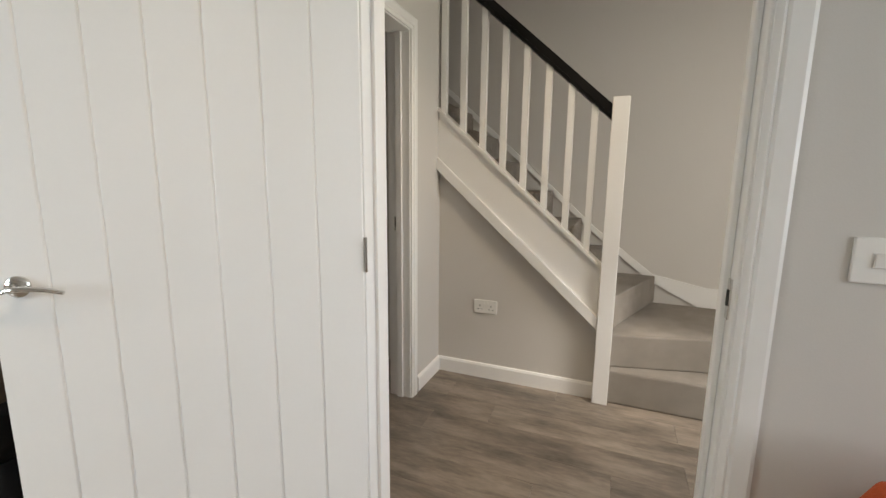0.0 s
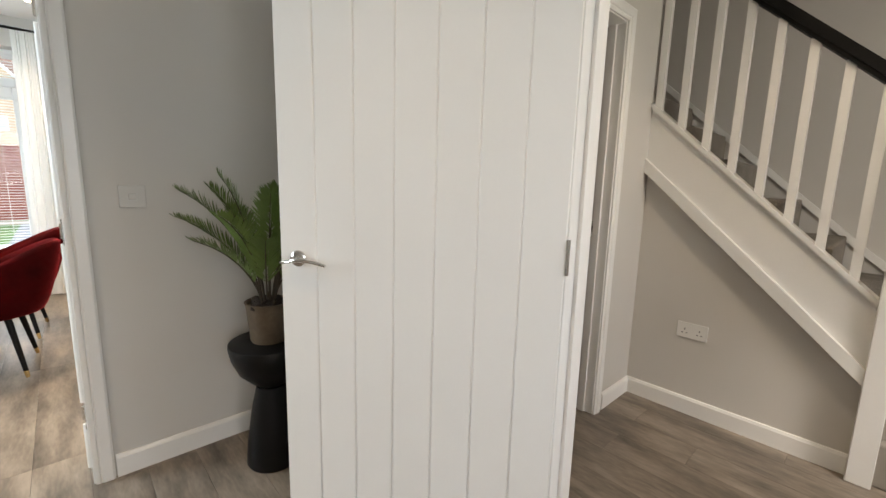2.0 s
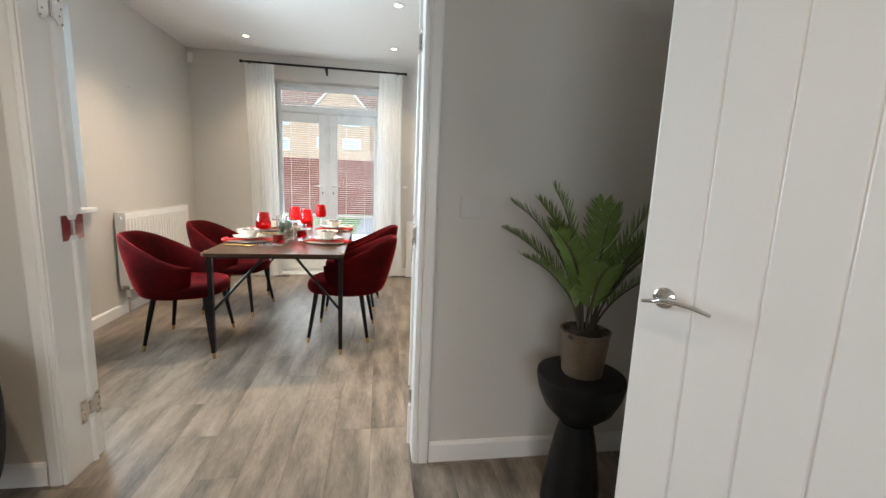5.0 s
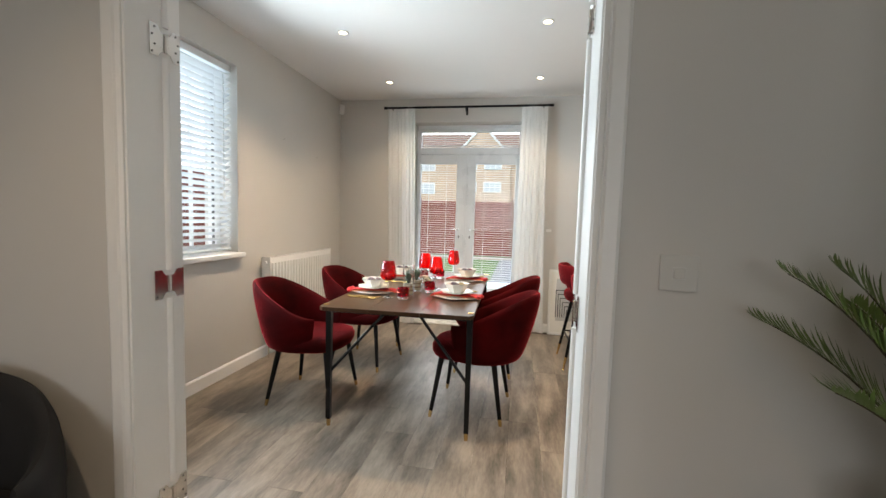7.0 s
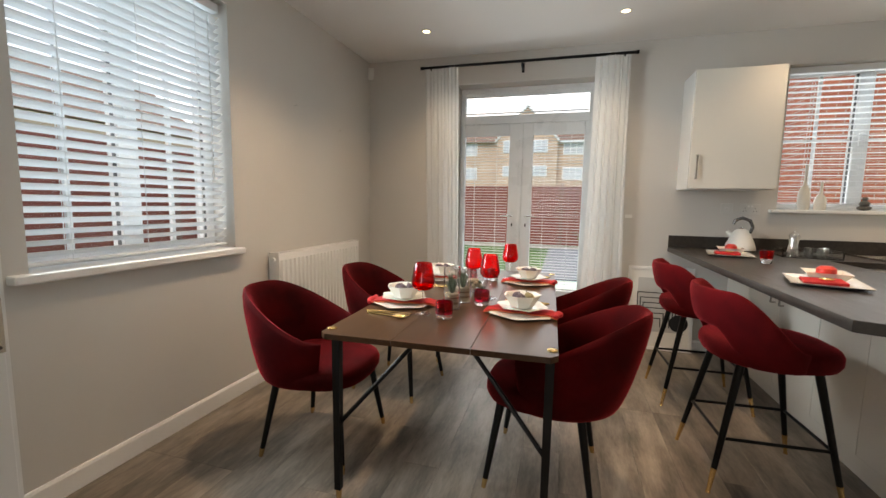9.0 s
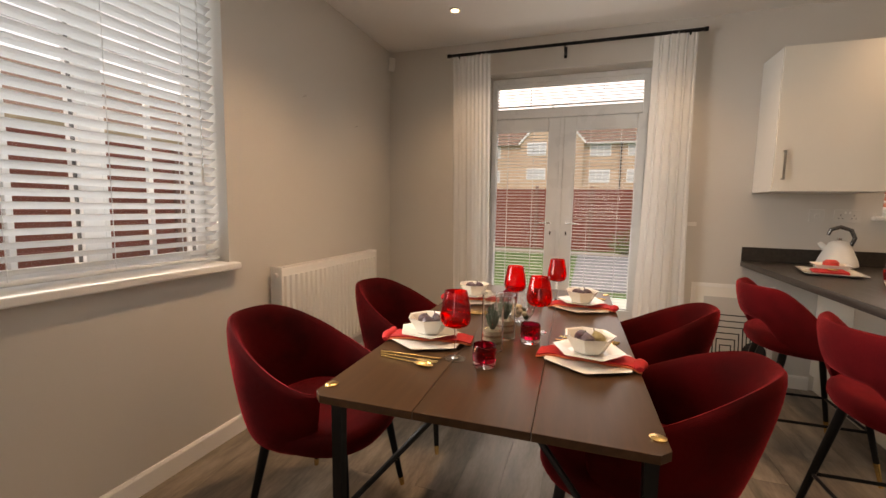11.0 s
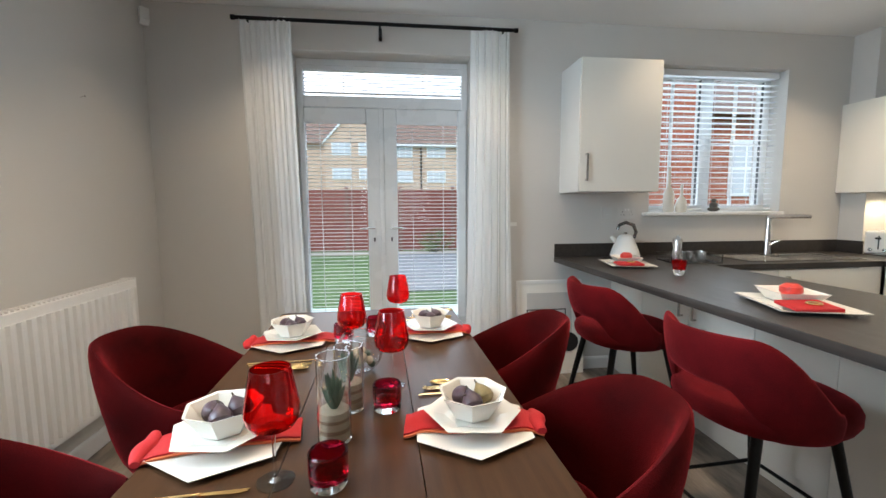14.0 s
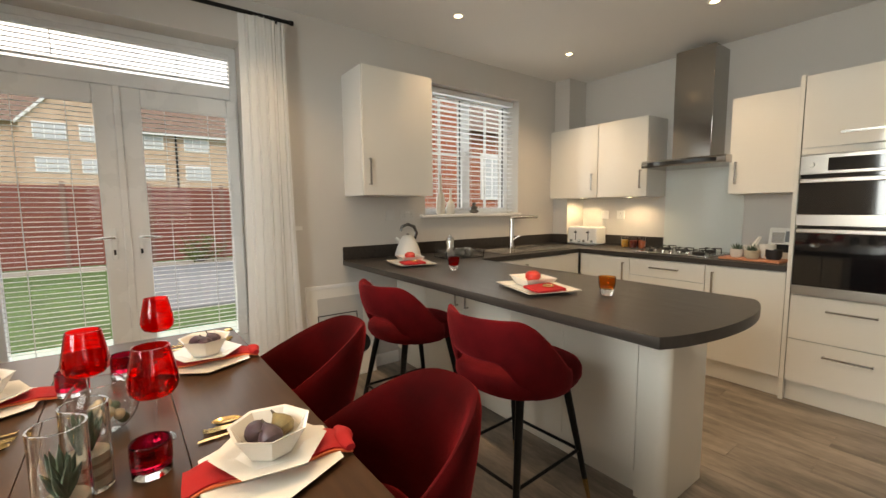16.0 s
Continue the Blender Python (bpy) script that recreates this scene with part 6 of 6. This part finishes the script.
solid("seated_figurine", bud, surface("dark_bronze", (0.10, 0.095, 0.085), 0.5, 0.4, var=0.3, scale=30), "small dark seated ornament on the kitchen sill", "ornament", at=pose(-7.965, 1.425, 1.2525))


def art_print():
    root = thing("framed_print", pose(-7.845, 0.02, 0.0, 0, -6.0, 0), "white framed print of nested black arches, leaning on the wall", "picture")
    w, h = 0.53, 0.735
    for a in ((-w / 2, 0.0, w / 2, 0.028), (-w / 2, h - 0.028, w / 2, h), (-w / 2, 0.028, -w / 2 + 0.028, h - 0.028), (w / 2 - 0.028, 0.028, w / 2, h - 0.028)):
        part("frame_bar", box(B(), -0.025, a[0], a[1], 0.0, a[2], a[3], 0.002), GLOSS, root, "white wooden frame")
    part("paper", box(B(), -0.02, -w / 2 + 0.027, 0.027, -0.008, w / 2 - 0.027, h - 0.027), PAPER, root, "cream paper")
    part("tone_field", box(B(), -0.0079, -0.18, 0.16, -0.0070, 0.18, h - 0.10), surface("pale_grey_print", (0.52, 0.51, 0.49), 0.8), root, "pale grey printed field")
    for k in range(6):
        a, zt = 0.155 - 0.024 * k, 0.50 - 0.045 * k
        bm = B()
        box(bm, -0.0069, -a - 0.03, 0.20, -0.0060, -a - 0.022, zt), box(bm, -0.0069, a - 0.03, 0.20, -0.0060, a - 0.022, zt), box(bm, -0.0069, -a - 0.03, zt, -0.0060, a - 0.022, zt + 0.008)
        part("printed_line", bm, INK, root, "black printed line")
    bm = rings(B(), [[(x, 0.155 + 0.075 * math.cos(q), 0.245 + 0.075 * math.sin(q)) for q in [2 * math.pi * k / 24 for k in range(24)]] for x in (-0.0069, -0.0055)])
    part("printed_disc", bm, INK, root, "dark printed disc")
    return root


art_print()


# ---- palm on its pedestal ----
pd = thing("pedestal_table", pose(-3.895, 0.185, 0), "black turned wooden pedestal side table", "side table")
part("base", lathe(B(), [(0, 0), (0.108, 0), (0.114, 0.01), (0.108, 0.10), (0.082, 0.27), (0.062, 0.36), (0, 0.36)], 40, cap0=False, cap1=False), BLACKWOOD, pd)
part("top", lathe(B(), [(0, 0.3602), (0.055, 0.3602), (0.085, 0.385), (0.128, 0.43), (0.155, 0.49), (0.165, 0.54), (0.163, 0.556), (0.155, 0.560), (0, 0.560)], 44, cap0=False, cap1=False), BLACKWOOD, pd)


def palm():
    rnd = random.Random(21)
    root = thing("potted_palm", pose(-3.895, 0.185, 0.5605), "artificial green palm in a weathered bronze pot", "potted plant")
    part("pot", lathe(B(), [(0, 0), (0.070, 0), (0.076, 0.01), (0.090, 0.165), (0.094, 0.172), (0.086, 0.172), (0.082, 0.155), (0, 0.150)], 36, cap0=False, cap1=False), POTCLAY, root, "weathered bronze-coloured pot")
    moss = B()
    for i in range(40):
        q, r = rnd.uniform(0, 6.3), 0.075 * math.sqrt(rnd.random())
        s = bmesh.ops.create_icosphere(moss, subdivisions=1, radius=rnd.uniform(0.012, 0.022))
        for v in s["verts"]:
            v.co += Vector((r * math.cos(q), r * math.sin(q), 0.158 + rnd.uniform(0, 0.014)))
    part("soil", moss, SOIL, root, "dark mossy soil")
    fronds = ((246, 0.27, 0.48), (236, 0.31, 0.37), (256, 0.13, 0.54), (226, 0.20, 0.49), (70, 0.20, 0.53), (58, 0.28, 0.45), (84, 0.30, 0.38), (40, 0.34, 0.34), (150, 0.20, 0.50), (190, 0.26, 0.40),
              (310, 0.22, 0.40), (335, 0.27, 0.32), (20, 0.24, 0.44), (280, 0.24, 0.30), (120, 0.30, 0.32), (0, 0.10, 0.48))
    for az, reach, rise in fronds:
        a = radians(az)
        d, sd = Vector((math.cos(a), math.sin(a), 0)), Vector((-math.sin(a), math.cos(a), 0))
        base = Vector((0.026 * d.x, 0.026 * d.y, 0.150))
        sway = rnd.uniform(-0.03, 0.03)
        pts = []
        for k in range(17):
            t = k / 16
            pts.append(base + d * reach * t ** 1.7 + sd * sway * t * t + Vector((0, 0, rise * (1.22 * t - 0.22 * t ** 3.2))))
        fr = part("frond", tube(B(), pts, [0.0048 - 0.0038 * k / 16 for k in range(17)], 6), STEM, root, "arched palm frond")
        bm = B()
        n = 44
        for k in range(n):
            t = 0.30 + 0.70 * k / (n - 1)
            i = min(15, int(t * 16))
            p = pts[i].lerp(pts[i + 1], t * 16 - i)
            tan = (pts[i + 1] - pts[i]).normalized()
            up = sd.cross(tan).normalized()
            ln = (0.032 + 0.068 * math.sin(math.pi * min(1.0, 0.16 + 0.80 * (t - 0.30) / 0.70))) * rnd.uniform(0.85, 1.12)
            for s in (-1, 1):
                side = (sd * s * 0.78 + tan * (0.72 + 0.30 * t) - up * 0.22 + Vector((rnd.uniform(-0.10, 0.10), rnd.uniform(-0.10, 0.10), rnd.uniform(-0.12, 0.08)))).normalized()
                w = side.cross(up).normalized() * 0.0040
                m1, m2, q = p + side * ln * 0.35, p + side * ln * 0.72 - up * 0.002, p + side * ln - up * 0.007
                fold = up * 0.0012
                a0, a1, a2 = bm.verts.new(p), bm.verts.new(m1 - fold), bm.verts.new(m2 - fold * 0.7)
                l1, l2 = bm.verts.new(m1 + w), bm.verts.new(m2 + w * 0.75)
                r1, r2 = bm.verts.new(m1 - w), bm.verts.new(m2 - w * 0.75)
                tip = bm.verts.new(q)
                for f in ((a0, l1, a1), (a0, a1, r1), (a1, l1, l2, a2), (r1, a1, a2, r2), (a2, l2, tip), (r2, a2, tip)):
                    bm.faces.new(f)
        tagged(part("foliage", bm, LEAF, fr, "narrow green leaflets"), kind="stuff")
    return root


palm()

# ---- living room: armchair corner by the hall doorway ----
arm = thing("orange_cushion", pose(-1.455, 0.44, 0.385, 0, 0, 0), "burnt orange cushion standing on a grey bench by the wall", "cushion")
part("cover", cushion(B(), 0.23, -0.07, 0.07, 0.0, 0.385, power=5.0), ORANGE, arm)
bench = thing("upholstered_bench", pose(-1.0, 0.30, 0), "low grey upholstered bench standing against the wall", "bench")
part("seat", cushion(B(), 0.66, -0.24, 0.24, 0.17, 0.384, power=9.0), CARPET, bench)
for sx in (-1, 1):
    for sy in (-1, 1):
        part("leg", tube(B(), [(sx * 0.56, sy * 0.17, 0.19), (sx * 0.58, sy * 0.19, 0.0)], [0.02, 0.013], 10), LEGBLACK, bench)


# dark armchair in the living room, beside the dining doorway; mostly unseen, assumed from its wall shadow
lounge = thing("armchair", pose(-3.76, -2.14, 0, 0, 0, -40), "dark grey upholstered tub armchair beside the doorway", "armchair")
part("seat", cushion(B(), 0.30, -0.26, 0.33, 0.20, 0.42, power=4.0), INK, lounge)
part("backrest", soft_shell(B(), 2.1, lambda th: 0.18, lambda th: 0.74 - 0.16 * smoothstep(0.5, 2.1, abs(th)), 0.0, 0.33, 0.33, 0.36, 0.40, 0.18, 0.74, 0.09), INK, lounge)
for sx in (-1, 1):
    for sy in (-1, 1):
        part("leg", tube(B(), [(sx * 0.22, sy * 0.20, 0.21), (sx * 0.25, sy * 0.23, 0.0)], [0.02, 0.012], 10), LEGBLACK, lounge)


# ---- outside ----
solid("ground", box(B(), -400, -400, -0.42, 400, 400, -0.20), LAWN, "short green lawn that reaches to the horizon", "lawn", "structure")
solid("patio", box(B(), -9.6, -4.6, -0.24, -8.24, 3.5, -0.13, 0.01), PATIO, "buff paved patio outside the garden doors", "patio", "structure")
solid("paved_area", box(B(), -18.1, -1.25, -0.24, -12.2, 9.0, -0.17, 0.01), SLATE, "blue-grey paved area in the garden", "paving", "structure")
solid("garden_path", box(B(), -19.1, -9.0, -0.24, -18.2, 9.0, -0.175, 0.01), PATIO, "buff gravel strip along the garden fence", "path", "structure")


POSTC = surface("weathered_post", (0.22, 0.12, 0.095), 0.9, var=0.2, scale=5, grain=40, bump=0.2)


def fence(name, p, q, height, label):
    """Horizontal-board fence panels between posts, from p to q."""
    p, q = Vector((*p, 0)), Vector((*q, 0))
    d = (q - p).normalized()
    n = max(1, round((q - p).length / 1.85))
    L = (q - p).length / n
    root = thing(name, Matrix.Translation((p.x, p.y, -0.21)) @ Matrix.Rotation(math.atan2(d.y, d.x), 4, "Z"), label, "fence", kind="structure")
    post = finish("post", box(B(), -0.05, -0.05, 0, 0.05, 0.05, height + 0.06, 0.005), POSTC)
    board = finish("board", rings(B(), [[(x, -0.015, 0.0), (x, 0.008, 0.0), (x, 0.022, 0.150), (x, -0.004, 0.156)] for x in (0.05, L - 0.05)]), FENCE)
    for i in range(n + 1):
        part("post", post, None, root, "weathered timber post", pose(i * L, 0, 0))
    rows = int(height / 0.15)
    for i in range(n):
        for k in range(rows):
            part("board", board, None, root, at=pose(i * L, 0, 0.05 + 0.15 * k))
    return root


fence("garden_fence", (-19.3, 10.0), (-19.3, -10.0), 2.2, "red-brown horizontal board garden fence at the lawn's end")
fence("side_fence", (-16.6, -4.75), (2.0, -4.75), 1.95, "red-brown board fence along the side of the house")


def house_window(root, x, y, z, w, h):
    wd = part("window", box(B(), x, y - w / 2, z, x + 0.05, y + w / 2, z + h, 0.01), UPVC, root, "white casement window")
    n = 3
    for i in range(n):
        a = y - w / 2 + 0.07 + (w - 0.09) * i / n
        for k in range(2):
            part("pane", box(B(), x + 0.05, a, z + 0.07 + k * (h - 0.09) / 2, x + 0.056, a + (w - 0.09) / n - 0.05, z + 0.02 + (k + 1) * (h - 0.09) / 2), SHADE, wd)


def far_terrace():
    root = thing("brick_terrace", pose(0, 0, -0.2), "tan brick three-storey terrace beyond the garden fence", "house", kind="structure")
    x = -38.0
    part("wall", box(B(), x - 8, -30, 0, x, 4.95, 6.5), BRICKTAN, root, "tan brick wall")
    gy, gw = -3.85, 2.35
    part("gable", rings(B(), [[(xx, gy - gw, 0), (xx, gy + gw, 0), (xx, gy + gw, 6.5), (xx, gy, 9.05), (xx, gy - gw, 6.5)] for xx in (x - 4, x + 0.5)]), BRICKTAN, root, "projecting brick gable")
    for s in (-1, 1):
        part("bargeboard", rings(B(), [[(xx, gy + s * (gw + 0.15), 6.30), (xx, gy + s * (gw + 0.15), 6.50), (xx, gy, 9.25), (xx, gy, 9.03)] for xx in (x + 0.5, x + 0.62)]), UPVC, root, "white bargeboard")
    rf = part("roof", rings(B(), [[(x + 0.4, yy, 6.4), (x - 4, yy, 9.3), (x - 8.4, yy, 6.4), (x - 4, yy, 9.0)] for yy in (-30.3, 5.3)]), ROOFT, root, "brown tiled roof")
    part("roof", rings(B(), [[(x + 0.45, yy, zz) for yy, zz in ((gy - gw - 0.15, 6.52), (gy, 9.27), (gy + gw + 0.15, 6.52), (gy, 9.05))], [(x - 4, yy, zz) for yy, zz in ((gy - gw - 0.15, 6.52), (gy, 9.27), (gy + gw + 0.15, 6.52), (gy, 9.05))]]), ROOFT, root, "brown tiled gable roof")
    part("gutter", box(B(), x + 0.3, gy + gw + 0.2, 6.3, x + 0.45, 5.3, 6.42), UPVC, root, "white gutter")
    part("downpipe", tube(B(), [(x + 0.1, 1.12, 0), (x + 0.1, 1.12, 6.4)], 0.06, 8), INK, root, "dark downpipe")
    for y in (gy - 1.10, gy + 0.90):
        house_window(root, x + 0.5, y, 5.52, 1.45, 1.0), house_window(root, x + 0.5, y, 3.70, 1.45, 0.85)
    for y in (-0.31, 2.33, -8.6, -11.4, -16.0):
        house_window(root, x, y, 5.42, 1.5, 1.0), house_window(root, x, y, 3.48, 1.5, 0.95)
    return root


far_terrace()


def red_neighbour():
    root = thing("neighbour_house", pose(0, 0, -0.2), "red brick neighbouring house with a tiled roof", "house", kind="structure")
    part("wall", box(B(), -20, 4.75, 0, -12.5, 15, 3.3), BRICKRED, root, "red brick wall")
    part("wall", box(B(), -14.2, 2.7, 0, -11.4, 4.05, 6.5), BRICKRED, root, "red brick wing")
    part("roof", rings(B(), [[(-12.2, yy, 3.25), (-16.2, yy, 5.3), (-20.3, yy, 3.25)] for yy in (4.6, 15.3)]), ROOFT, root, "brown tiled roof")
    house_window(root, -12.5, 6.0, 1.7, 1.0, 1.1)
    return root


red_neighbour()


def side_house():
    root = thing("side_house", pose(0, 0, -0.2), "tan brick house beyond the side fence", "house", kind="structure")
    part("wall", box(B(), -24, -30, 0, -6, -22, 5.0), BRICKTAN, root, "tan brick wall")
    part("roof", rings(B(), [[(xx, -21.6, 4.95), (xx, -26, 8.2), (xx, -30.4, 4.95)] for xx in (-24.4, -5.6)]), ROOFT, root, "brown tiled roof")
    for xx in (-21, -17.5, -14, -10.5, -8):
        wd = part("window", box(B(), xx - 0.7, -22, 2.9, xx + 0.7, -21.94, 4.1, 0.01), UPVC, root, "white casement window")
        for k in range(2):
            part("pane", box(B(), xx - 0.62 + 0.65 * k, -21.94, 2.98, xx - 0.03 + 0.65 * k, -21.932, 4.02), SHADE, wd)
    return root


side_house()


def shrub(x, y, r, seed, label):
    rnd = random.Random(seed)
    root = thing("shrub", pose(x, y, -0.20), label, "shrub", "garden shrubs")
    st, lv = B(), B()
    for i in range(26):
        a, el = rnd.uniform(0, 6.3), rnd.uniform(0.5, 1.4)
        tip = Vector((math.cos(a) * math.cos(el), math.sin(a) * math.cos(el), math.sin(el))) * r * rnd.uniform(0.7, 1.15)
        tube(st, [(0, 0, 0), tip * 0.5, tip], [0.012, 0.008, 0.003], 5)
        for k in range(26):
            p = tip * rnd.uniform(0.3, 1.05) + Vector((rnd.gauss(0, 0.05), rnd.gauss(0, 0.05), rnd.gauss(0, 0.05)))
            u = Vector((rnd.gauss(0, 1), rnd.gauss(0, 1), rnd.gauss(0, 1))).normalized()
            w = u.orthogonal().normalized() * 0.018
            lv.faces.new([lv.verts.new(c) for c in (p, p + u * 0.04 + w, p + u * 0.09, p + u * 0.04 - w)])
    part("branches", st, STEM, root)
    part("foliage", lv, LEAF, root, "small green leaves")


shrub(-18.6, 0.2, 0.75, 1, "loose green shrub by the garden fence")
shrub(-18.7, 1.5, 0.6, 2, "low dark shrub by the garden fence")
shrub(-18.6, 3.0, 0.8, 3, "green shrub by the garden fence")

lay_planks()
